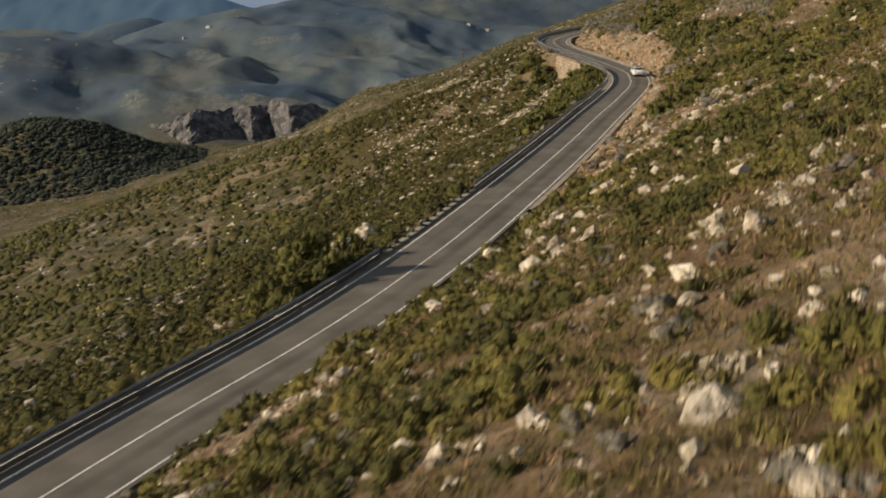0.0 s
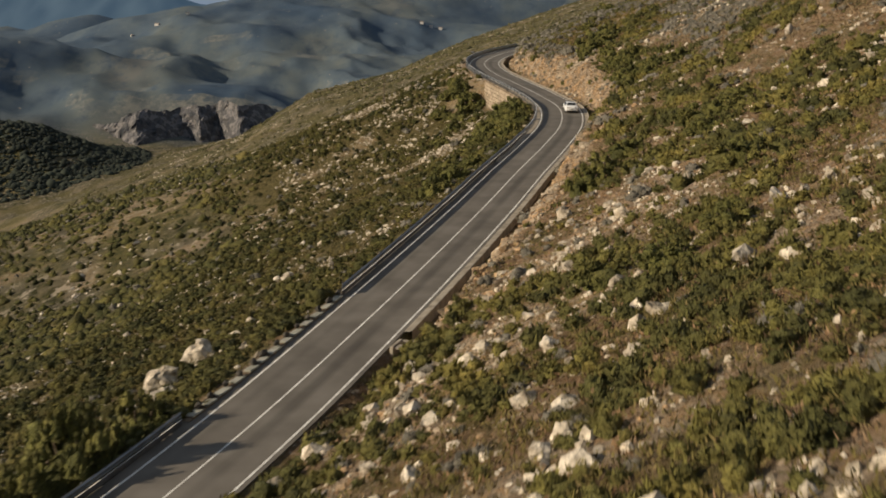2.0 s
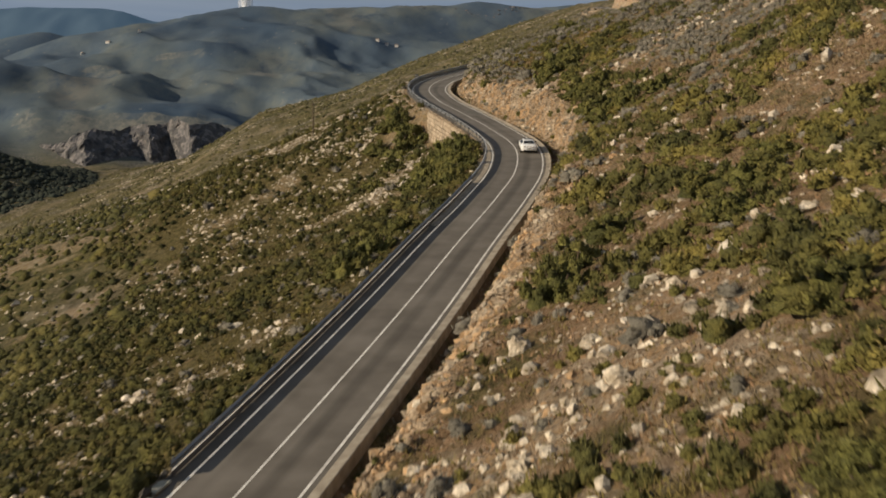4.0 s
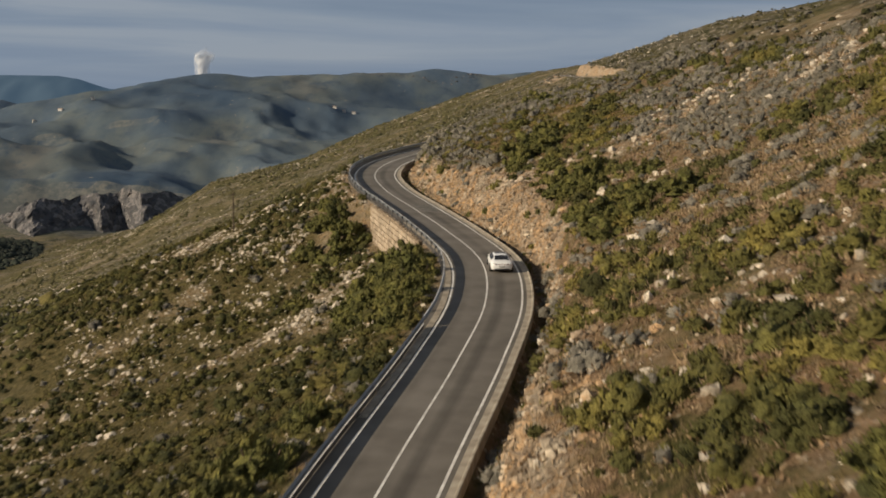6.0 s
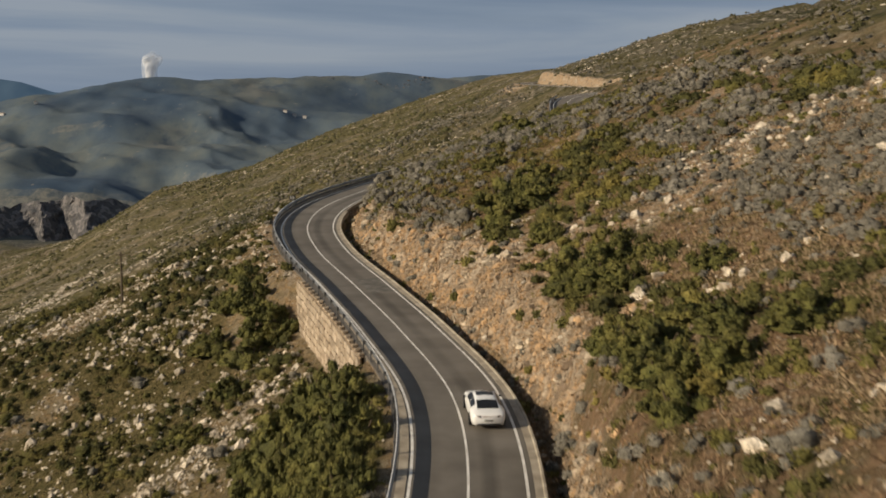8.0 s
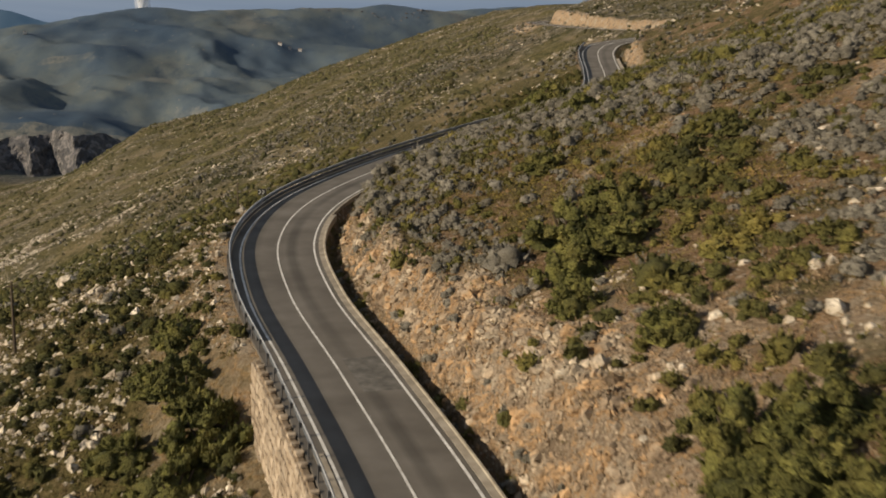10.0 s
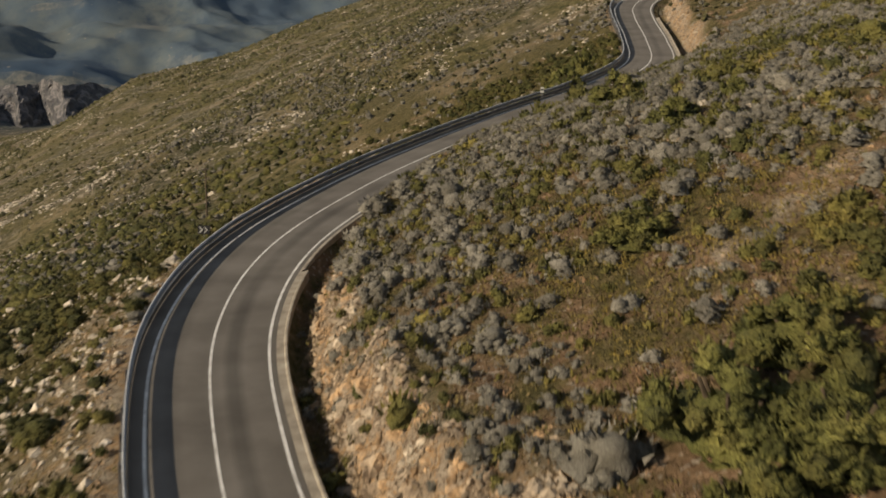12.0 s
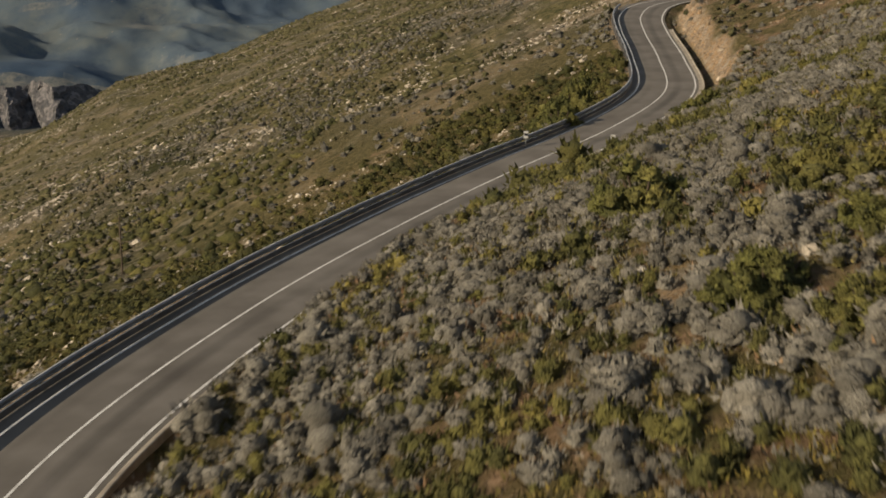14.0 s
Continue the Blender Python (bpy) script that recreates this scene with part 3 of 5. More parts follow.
def build_ground():
    """One sheet from behind the camera to the last hills, finest beside the road."""
    ys = np.array(growing(-500, 0, 50, 3) + growing(0, 30, 2.6, 1.4) + growing(30, 390, 1.7, 1.7) + growing(390, 700, 2, 8) + growing(700, 1850, 8, 30)
                  + growing(1850, 2150, 9, 9) + growing(2150, 3700, 13, 22) + growing(3700, 4960, 30, 60))
    half = growing(0, 13, 0.6, 0.6) + growing(13, 60, 0.9, 2.6) + growing(60, 300, 3.5, 18) + growing(300, 900, 12, 18) + growing(900, 2900, 32, 120)
    us = np.array([-u for u in half[:0:-1]] + half)
    middle = np.interp(ys, LINE[:, 1], LINE[:, 0])
    x = (middle[:, None] * (1 - smooth(ys, 500, 1500))[:, None] + us[None, :]).ravel()
    y = np.repeat(ys, len(us))
    z = height(x, y)
    rows, cols = len(ys), len(us)
    i = (np.arange(rows - 1)[:, None] * cols + np.arange(cols - 1)[None, :]).ravel()
    faces = np.stack([i, i + 1, i + cols + 1, i + cols], 1)
    ob = mesh_from("ground", np.stack([x, y, z], 1), faces, GROUND, smooth=True)
    sr, dr, _ = beside_road(x, y)
    bare = ob.data.attributes.new("bare", "FLOAT", "POINT")
    bare.data.foreach_set("value", rubble(x, y, sr, dr).astype(np.float32))
    # valley: where the ground takes on the haze-blued colours
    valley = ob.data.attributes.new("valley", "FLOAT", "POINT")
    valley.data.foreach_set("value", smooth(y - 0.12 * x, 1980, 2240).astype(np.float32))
    turf = ob.data.attributes.new("turf", "FLOAT", "POINT")
    turf.data.foreach_set("value", (0.22 * np.maximum(smooth(-dr, 0, 8), 0.3 * smooth(sr, 190, 215))).astype(np.float32))
    wild = ob.data.attributes.new("wild", "FLOAT", "POINT")
    wild.data.foreach_set("value", np.maximum(smooth(np.abs(dr), 42, 58), smooth(sr, 345, 420)).astype(np.float32))
    return tagged(ob, "dry stony hillside with sparse scrub falling to a hazy valley", "ground", kind="structure")


ground = build_ground()


def ground_at(x, y):
    return float(height(np.array([float(x)]), np.array([float(y)]))[0])


# ---- the road ----
def ribbon(name, s0, s1, profile, material, parent=None, step=1.0, closed=True):
    """A band along the road: profile is a ring of (d, up) places swept from s0 to s1."""
    ss = np.linspace(s0, s1, max(2, int((s1 - s0) / step) + 1))
    k = len(profile)
    verts = np.stack([on_road(ss, d, up) for d, up in profile], 1).reshape(-1, 3)
    i = np.arange(len(ss) - 1)[:, None] * k
    j = np.arange(k if closed else k - 1)[None, :]
    n = (j + 1) % k
    faces = np.stack([i + j, i + k + j, i + k + n, i + n], -1).reshape(-1, 4)
    return mesh_from(name, verts, faces, material, parent)


ROAD_END = 660.0
ACROSS = np.linspace(3.2, -3.85, 15)
road = ribbon("road", -BACK + 2, ROAD_END, [(-3.85, -0.5), (3.2, -0.5)] + [(d, 0.0) for d in ACROSS], ASPHALT)
lane_at = np.r_[0.0, 1.0, (ACROSS + 3.85) / 7.05]
across = road.data.attributes.new("across", "FLOAT", "POINT")
across.data.foreach_set("value", np.tile(lane_at, len(road.data.vertices) // 17).astype(np.float32))
tagged(road, "narrow two-lane grey asphalt mountain road with worn wheel tracks", "road", kind="structure")


def stripe(name, d, s0, s1, width, label, material=PAINT_LINE, up=0.006):
    ob = ribbon(name, s0, s1, [(d - width / 2, up), (d - width / 2, up - 0.004), (d + width / 2, up - 0.004), (d + width / 2, up)], material)
    return tagged(ob, label, "road marking", kind="structure")


stripe("line_marking", 0.0, -BACK + 3, ROAD_END - 1, 0.13, "thin white painted centre line on the asphalt")
stripe("line_marking", 2.85, -BACK + 3, ROAD_END - 1, 0.15, "white painted edge line beside the ditch")
stripe("line_marking", -2.85, -BACK + 3, ROAD_END - 1, 0.15, "white painted edge line beside the guard rail")
for k0, k1, out in ((65, 238, 3.78), (238, 318, 3.5), (318, 362, 3.78)):
    kerb = ribbon("kerb", k0, k1, [(3.2, 0.02), (3.2, -1.4), (out, -1.4), (out, 0.06), (out - 0.04, 0.1), (out - 0.14, 0.1), (out - 0.19, 0.03)], CONCRETE)
    tagged(kerb, "tan weathered concrete edging with a raised lip beside the ditch", "kerb", kind="structure")


# ---- scattered plants and stones ----
rng = np.random.default_rng(7)


def cushion_form(lobes, leaves, seed, around=5, lean=0.35, length=(0.2, 0.36), width=(0.045, 0.085), tall=0.9, core=0.74):
    """Corners and triangles of one rounded bush of radius 1: a few leafy domes run together, covered with short leaf sprays."""
    g = np.random.default_rng(seed)
    a = np.linspace(0, 2 * np.pi, lobes, endpoint=False) + g.uniform(-0.5, 0.5, lobes)
    far = g.uniform(0.3, 0.58, lobes)
    hub = np.stack([np.cos(a) * far, np.sin(a) * far, g.uniform(0.0, 0.22, lobes)], 1)
    hub[0] = (0, 0, g.uniform(0.15, 0.3))
    size = g.uniform(0.36, 0.52, lobes)
    size[0] = g.uniform(0.5, 0.62)
    verts, faces, base = [], [], 0
    k = np.arange(around)
    n = (k + 1) % around
    for c, r in zip(hub, size):
        turn = g.uniform(0, 6.28)
        rings = [np.stack([np.cos(k * 2 * np.pi / around + turn + o) * math.cos(el), np.sin(k * 2 * np.pi / around + turn + o) * math.cos(el), 0 * k + math.sin(el)], 1) * g.normal(1, 0.13, (around, 1)) for el, o in ((-0.25, 0.0), (0.62, 0.6))]
        v = np.vstack(rings + [np.array([[0, 0, 1.0]])]) * r * core / 0.74 + c
        verts.append(v)
        faces += [np.stack([k, n, around + n], 1) + base, np.stack([k, around + n, around + k], 1) + base, np.stack([around + k, around + n, 0 * k + 2 * around], 1) + base]
        base += len(v)
    own = g.integers(0, lobes, leaves)
    out = g.normal(0, 1, (leaves, 3))
    out[:, 2] = np.abs(out[:, 2]) * 1.1
    out /= np.linalg.norm(out, axis=1)[:, None]
    foot = hub[own] + out * (size[own] * g.uniform(0.78, 1.05, leaves))[:, None]
    way = out * (1 - lean) + np.array([0, 0, lean]) + g.normal(0, 0.38, (leaves, 3))
    way /= np.linalg.norm(way, axis=1)[:, None]
    side = np.cross(way, g.normal(0, 1, (leaves, 3)))
    side /= np.linalg.norm(side, axis=1)[:, None]
    ln, wd = g.uniform(*length, leaves)[:, None], g.uniform(*width, leaves)[:, None]
    verts.append(np.stack([foot - side * wd, foot + side * wd, foot + way * ln], 1).reshape(-1, 3))
    faces.append(np.arange(3 * leaves).reshape(-1, 3) + base)
    return np.vstack(verts) * [1, 1, tall], np.vstack(faces)


def mat_form(sprigs, seed, width=(0.05, 0.1), tall=(0.22, 0.5)):
    """A low spreading mat of sprigs, about 1 in radius and a third as high."""
    g = np.random.default_rng(seed)
    a, r = g.uniform(0, 2 * np.pi, sprigs), np.sqrt(g.uniform(0, 1, sprigs))
    foot = np.stack([np.cos(a) * r, np.sin(a) * r, 0.3 * (1 - r * r) - 0.08], 1)
    way = np.stack([np.cos(a) * r * 0.8, np.sin(a) * r * 0.8, 0 * a + 0.75], 1) + g.normal(0, 0.4, (sprigs, 3))
    way /= np.linalg.norm(way, axis=1)[:, None]
    side = np.cross(way, g.normal(0, 1, (sprigs, 3)))
    side /= np.linalg.norm(side, axis=1)[:, None]
    ln, wd = g.uniform(*tall, sprigs)[:, None], g.uniform(*width, sprigs)[:, None]
    return np.stack([foot - side * wd, foot + side * wd, foot + way * ln], 1).reshape(-1, 3), np.arange(3 * sprigs).reshape(-1, 3)


def stone_form(seed):
    g = np.random.default_rng(seed)
    bm = bmesh.new()
    bmesh.ops.create_icosphere(bm, subdivisions=1, radius=1)
    v = np.array([x.co for x in bm.verts])
    f = np.array([[x.index for x in p.verts] for p in bm.faces])
    bm.free()
    v = v * g.uniform(0.72, 1.2, (len(v), 1))
    for _ in range(4):
        w = g.normal(0, 1, 3)
        w /= np.linalg.norm(w)
        over = np.clip(v @ w - g.uniform(0.45, 0.7), 0, None)
        v = v - over[:, None] * w
    return v * g.uniform(0.7, 1.25, 3) * [1, 1, 0.8], f


def pebble_form(seed):
    """A small sharp stone: an uneven octahedron."""
    g = np.random.default_rng(seed)
    v = np.array([(1, 0, 0), (0, 1, 0), (-1, 0, 0), (0, -1, 0), (0, 0, 0.9), (0, 0, -0.6)], float) * g.uniform(0.65, 1.25, (6, 1)) + g.normal(0, 0.12, (6, 3))
    return v, np.array([(0, 1, 4), (1, 2, 4), (2, 3, 4), (3, 0, 4), (1, 0, 5), (2, 1, 5), (3, 2, 5), (0, 3, 5)])


def strew(name, forms, x, y, size, tall, sink, material, label, category):
    """Sets out one of the forms at each place, turned and sized at random, as one object."""
    z = height(x, y)
    pick = rng.integers(0, len(forms), len(x))
    turn = rng.uniform(0, 2 * np.pi, len(x))
    verts, faces, base = [], [], 0
    for k, (fv, ff) in enumerate(forms):
        on = np.where(pick == k)[0]
        if not len(on):
            continue
        c, s = np.cos(turn[on]), np.sin(turn[on])
        px = (fv[None, :, 0] * c[:, None] - fv[None, :, 1] * s[:, None]) * size[on, None] + x[on, None]
        py = (fv[None, :, 0] * s[:, None] + fv[None, :, 1] * c[:, None]) * size[on, None] + y[on, None]
        pz = fv[None, :, 2] * (size * tall)[on, None] + (z - sink * size)[on, None]
        verts.append(np.stack([px, py, pz], -1).reshape(-1, 3))
        faces.append((ff[None] + (np.arange(len(on)) * len(fv))[:, None, None] + base).reshape(-1, 3))
        base += len(on) * len(fv)
    ob = mesh_from(name, np.vstack(verts), np.vstack(faces), material, smooth=material is not LIMESTONE and material is not ROCK_TAN)
    return tagged(ob, label, category, kind="stuff")


CLEAR = [(63.5, 321.0, 2.6), (61.2, 317.5, 2.6), (59.3, 313.5, 2.6), (57.6, 309.5, 2.6), (56.0, 305.5, 2.2)]  # places kept free for large bushes and boulders: x, y, radius


def clear_of(x, y):
    ok = np.ones(len(x), bool)
    for cx, cy, r in CLEAR:
        ok &= (x - cx) ** 2 + (y - cy) ** 2 > r * r
    return ok


def candidates(count, x0, x1, y0, y1):
    x, y = rng.uniform(x0, x1, count), rng.uniform(y0, y1, count)
    s, d, _ = beside_road(x, y)
    ok = ((d > 4.2) | (d < -4.3)) & clear_of(x, y) & ~((s > 173) & (s < 202) & (d < 0) & (d > -5.6))
    return [v[ok] for v in (x, y, s, d)]


def golden(s, d):
    """Where yellowish heath takes the place of the grey bushes, 0 to 1."""
    return smooth(d, 10, 14) * (1 - smooth(d, 25, 30)) * smooth(s, 186, 196) * (1 - smooth(s, 214, 234))


def plant_hillside():
    # the low cover of heath and dry stubble
    fine_mat = [mat_form(9, 200 + k, (0.06, 0.12)) for k in range(12)]
    x, y, s, d = candidates(190000, -45, 135, -5, 345)
    bare = rubble(x, y, s, d)
    ok = (d > 4.2) & (d < 44) & (s > -28) & (s < 345) & (rng.random(len(x)) < (1 - 0.7 * bare) * (1 - 0.5 * smooth(d, 26, 44) * smooth(s, 60, 80)) * (0.8 + 0.2 * smooth(s, 195, 215)))
    dry = rng.random(len(x)) < 0.16 + 0.3 * (1 - smooth(s, 180, 215))
    for name, on, mat, label in (("heath", ok & ~dry, HEATH, "low cover of olive heath and reddish grass"), ("dry_grass", ok & dry, LEAF_DRY, "short tan and reddish dry grass between the stones")):
        n = int(on.sum())
        strew(name, fine_mat, x[on], y[on], rng.uniform(0.28, 0.62, n), rng.uniform(0.7, 1.25, n), 0.0, mat, label, "grass")
    # straw-coloured dry brush on the slope before the bend
    x, y, s, d = candidates(52000, 8, 75, 95, 215)
    zone = smooth(s, 86, 104) * (1 - smooth(s, 176, 196)) * smooth(d, 6, 9) * (1 - smooth(d, 40, 47))
    on = rng.random(len(x)) < zone * (0.3 + 0.7 * smooth(lumps(x, y, 9, 91, 4), -0.25, 0.2)) * (1 - 0.8 * rubble(x, y, s, d))
    n = int(on.sum())
    strew("straw_brush", [mat_form(10, 490 + k, (0.05, 0.1), (0.35, 0.75)) for k in range(12)], x[on], y[on], rng.uniform(0.25, 0.55, n), rng.uniform(0.8, 1.5, n), 0.0, STRAW, "dry straw-coloured brush on the stony slope", "grass")
    # closer and finer where the flight starts low over the slope
    x, y, s, d = candidates(19000, -16, 44, 8, 92)
    ok = (d > 13) & (d < 46) & (rng.random(len(x)) < 1 - 0.75 * rubble(x, y, s, d))
    n = int(ok.sum())
    strew("tussocks", [mat_form(12, 260 + k, (0.05, 0.09), (0.25, 0.6)) for k in range(12)], x[ok], y[ok], rng.uniform(0.28, 0.6, n), rng.uniform(0.8, 1.4, n), 0.0, HEATH, "thick tussocks of olive grass and heath", "grass")
    along, out = rng.uniform(-22, 44, 170), rng.uniform(3.5, 6.2, 170)
    at = on_road(along, out)
    strew("roadside_scrub", [cushion_form(4, 90, 300 + k, lean=0.5) for k in range(8)], at[:, 0], at[:, 1], rng.uniform(0.55, 0.95, 170), rng.uniform(0.9, 1.3, 170), 0.05, LEAF_GREEN, "green scrub hanging over the road's inner edge", "shrubs")
    coarse_mat = [mat_form(8, 230 + k, (0.09, 0.17), (0.3, 0.6)) for k in range(12)]
    x, y, s, d = candidates(128000, -90, 80, -5, 386)
    bare = rubble(x, y, s, d)
    ok = (d < -4.3) & (d > -55) & (s > -28) & (s < 350) & (rng.random(len(x)) < (1 - 0.7 * bare) * (1 - 0.45 * smooth(-d, 22, 50)))
    n = int(ok.sum())
    strew("slope_heath", coarse_mat, x[ok], y[ok], rng.uniform(0.34, 0.68, n), rng.uniform(0.6, 1.1, n), 0.0, SLOPE_HEATH, "low cover of heath and dry grass below the road", "grass")
    along, out = rng.uniform(58, 330, 15000), 4.35 + rng.gamma(1.6, 1.3, 15000)
    at = on_road(along, out)
    on = (out < 11) & (rng.random(15000) < np.where(out < 5.4, 0.75, 0.4 * smooth(lumps(at[:, 0], at[:, 1], 3.5, 77, 3), -0.2, 0.25)))
    n = int(on.sum())
    strew("bank_weeds", [mat_form(12, 410 + k, (0.04, 0.09), (0.3, 0.7)) for k in range(10)], at[on, 0], at[on, 1], rng.uniform(0.18, 0.42, n), rng.uniform(0.8, 1.6, n), 0.0, DEAD_WEEDS, "brown dead weeds along the ditch and on the broken bank", "weeds")
    # bushes above the road, where the flight passes close by: green ones in closed patches, grey ones as a carpet higher up
    x, y, s, d = candidates(118000, -45, 135, -5, 345)
    zone = (d > 4.2) & (d < 47) & (s > -28) & (s < 345)
    x, y, s, d = (v[zone] for v in (x, y, s, d))
    bare, patch, fine = rubble(x, y, s, d), lumps(x, y, 10, 51, 4), lumps(x, y, 4, 53, 2)
    upper = np.maximum(smooth(s, 180, 206) * smooth(d, 5.6, 7.0), smooth(d, 15, 25) * smooth(s, 132, 165))
    lush = smooth(d, 32, 36) * (1 - smooth(d, 42, 46)) * smooth(s, 168, 180) * (1 - smooth(s, 196, 208)) + smooth(d, 7, 9) * (1 - smooth(d, 14, 19)) * smooth(s, 128, 140) * (1 - smooth(s, 168, 178))
    lush = lush + smooth(d, 12, 15) * (1 - smooth(d, 20, 24)) * smooth(s, 190, 197) * (1 - smooth(s, 202, 208))
    green = smooth(patch + 0.25 * lush - 0.2 * upper - 0.05 * smooth(s, 50, 65) * (1 - smooth(s, 120, 140)), -0.02, 0.14)
    grey = upper * (1 - 0.85 * green) * (0.45 + 0.55 * smooth(fine, -0.35, 0.1)) * (1 - 0.75 * golden(s, d))
    roll = rng.random(len(x))
    clear = 1 - 0.85 * bare
    is_green = roll < np.where(d < 5.4, 0.2, 0.5 * green + 0.1 + 0.07 * upper) * clear
    is_green |= (roll < 0.5) & (d < 7.5) & (s < 46)
    is_green |= (roll < 0.22) & (d > 14) & (s < 70) & (fine > -0.15)
    is_grey = ~is_green & (rng.random(len(x)) < np.maximum(np.maximum(0.95 * grey, 0.05 + 0.06 * smooth(s, 92, 108) * (1 - smooth(s, 170, 190))) * clear, 0.14 * (d < 6.2) * (s > 80)))
    size = rng.gamma(4.0, 0.09, len(x)) + 0.18
    size = np.where(s < 60, np.minimum(size, 0.62), size)
    size = np.where((d < 7.5) & (s < 46), size + 0.25, size)
    hi = [cushion_form(2, 38, k, lean=0.5, length=(0.22, 0.42), width=(0.056, 0.108)) for k in range(12)]
    hi_grey = [cushion_form(3, 44, 20 + k, 5, lean=0.15, length=(0.16, 0.32), width=(0.04, 0.074), core=0.72) for k in range(12)]
    for name, forms, on, sz, t0, t1, mat, label, cat in (
            ("scrub", hi, is_green, size * (0.9 + 0.55 * green), 0.75, 1.25, LEAF_GREEN, "dense low olive-green evergreen scrub on the stony slope", "shrubs"),
            ("grey_scrub", hi_grey, is_grey, size * 1.18, 0.8, 1.15, LEAF_GREY, "rounded leafless grey thorn bushes covering the upper slope", "shrubs")):
        strew(name, forms, x[on], y[on], sz[on], rng.uniform(t0, t1, int(on.sum())), 0.06, mat, label, cat)
    x, y, s, d = candidates(24000, 20, 75, 205, 300)
    on = rng.random(len(x)) < golden(s, d)
    n = int(on.sum())
    strew("golden_heath", [mat_form(14, 470 + k, (0.05, 0.1), (0.2, 0.5)) for k in range(12)], x[on], y[on], rng.uniform(0.25, 0.5, n), rng.uniform(0.9, 1.6, n), 0.0, GOLDEN, "yellowish olive heath on the shoulder above the bend", "shrubs")
    # a thicket of small bushes where the flight ends low over the shoulder
    x, y, s, d = candidates(21000, 24, 110, 232, 330)
    on = (s > 214) & (s < 322) & (d > 6) & (d < 45) & (rng.random(len(x)) < 0.75 * (1 - 0.8 * rubble(x, y, s, d)) * (1 - 0.6 * golden(s, d)))
    x, y, s, d = (v[on] for v in (x, y, s, d))
    leafy = rng.random(len(x)) < 0.22 + 0.45 * smooth(lumps(x, y, 9, 93, 3), -0.05, 0.25)
    for name, on, mat, label in (("thicket", leafy, LEAF_GREEN, "small olive-green shrubs filling the gaps on the shoulder"), ("grey_thicket", ~leafy, LEAF_GREY, "small grey thorn bushes filling the gaps on the shoulder")):
        n = int(on.sum())
        strew(name, [cushion_form(1, 29, 520 + k + 20 * (mat is LEAF_GREY), 6, 0.35, (0.22, 0.45), (0.05, 0.09)) for k in range(10)], x[on], y[on], rng.uniform(0.3, 0.62, n), rng.uniform(0.85, 1.35, n), 0.05, mat, label, "shrubs")
    # between the grey bushes, a low carpet of the same dry twigs
    x, y, s, d = candidates(62000, -5, 135, 120, 345)
    bare = rubble(x, y, s, d)
    on = (d > 6) & (d < 48) & (s > 125) & (s < 345) & (rng.random(len(x)) < np.maximum(smooth(s, 180, 206), smooth(d, 14, 24) * smooth(s, 128, 160)) * (1 - 0.9 * bare) * (0.35 + 0.65 * smooth(lumps(x, y, 7, 53, 3), -0.3, 0.15)) * (1 - 0.9 * golden(s, d)))
    n = int(on.sum())
    strew("grey_carpet", [mat_form(10, 430 + k, (0.05, 0.11), (0.25, 0.5)) for k in range(12)], x[on], y[on], rng.uniform(0.35, 0.7, n), rng.uniform(0.8, 1.3, n), 0.0, LEAF_GREY, "low carpet of dry grey twigs between the thorn bushes", "shrubs")
    # bushes below the road
    x, y, s, d = candidates(78000, -90, 80, -5, 386)
    zone = (d < -4.3) & (d > -55) & (s > -28) & (s < 350)
    x, y, s, d = (v[zone] for v in (x, y, s, d))
    bare, patch = rubble(x, y, s, d), lumps(x, y, 12, 51, 4) + 0.22 * (1 - smooth(s, 40, 90))
    ok = rng.random(len(x)) < (1 - 0.85 * bare) * (0.09 + 0.18 * smooth(s, 250, 300) + 0.78 * smooth(patch + 0.25 * (1 - smooth(-d, 6, 12)) + 0.1 * (1 - smooth(s, 110, 150)), -0.16, 0.06))
    x, y, d, patch = (v[ok] for v in (x, y, d, patch))
    grey = rng.random(len(x)) < 0.03 + 0.2 * (1 - smooth(patch, -0.3, 0.0))
    size = rng.gamma(4.0, 0.125, len(x)) + 0.26
    lo = [cushion_form(1, 18, 40 + k, 6, lean=0.4, length=(0.25, 0.45), width=(0.07, 0.12)) for k in range(10)]
    lo_grey = [cushion_form(2, 24, 60 + k, lean=0.2, length=(0.2, 0.4), width=(0.05, 0.1)) for k in range(6)]
    for name, forms, on, mat, label, cat in (
            ("slope_scrub", lo, ~grey, LEAF_SLOPE, "olive-green and brownish scrub on the slope below the road", "shrubs"),
            ("slope_grey_scrub", lo_grey, grey, LEAF_GREY, "grey dry brushwood on the slope below the road", "shrubs")):
        strew(name, forms, x[on], y[on], size[on], rng.uniform(0.6, 1.0, int(on.sum())), 0.06, mat, label, cat)
    # the slope far below the road
    x, y, s, d = candidates(64000, -175, 60, 40, 480)
    patch = 0.6 * lumps(x, y, 34, 57, 4) + 0.5 * lumps(x, y, 11, 51, 3)
    on = (d < -46) & (d > -165) & (s < 420) & (rng.random(len(x)) < 0.3 + 0.7 * smooth(patch, -0.2, 0.15))
    n = int(on.sum())
    strew("lower_scrub", [pebble_form(450 + k) for k in range(12)], x[on], y[on], rng.gamma(4.0, 0.13, n) + 0.3, rng.uniform(0.6, 1.0, n), 0.0, LEAF_SLOPE, "olive scrub over the slope far below the road", "shrubs")
    # farther off
    x, y, s, d = candidates(50000, -190, 260, 60, 680)
    far = ~((d > -55) & (d < 47) & (s < 348))
    x, y, s, d = (v[far] for v in (x, y, s, d))
    xu, yu, su, du = candidates(26000, 20, 200, 60, 460)
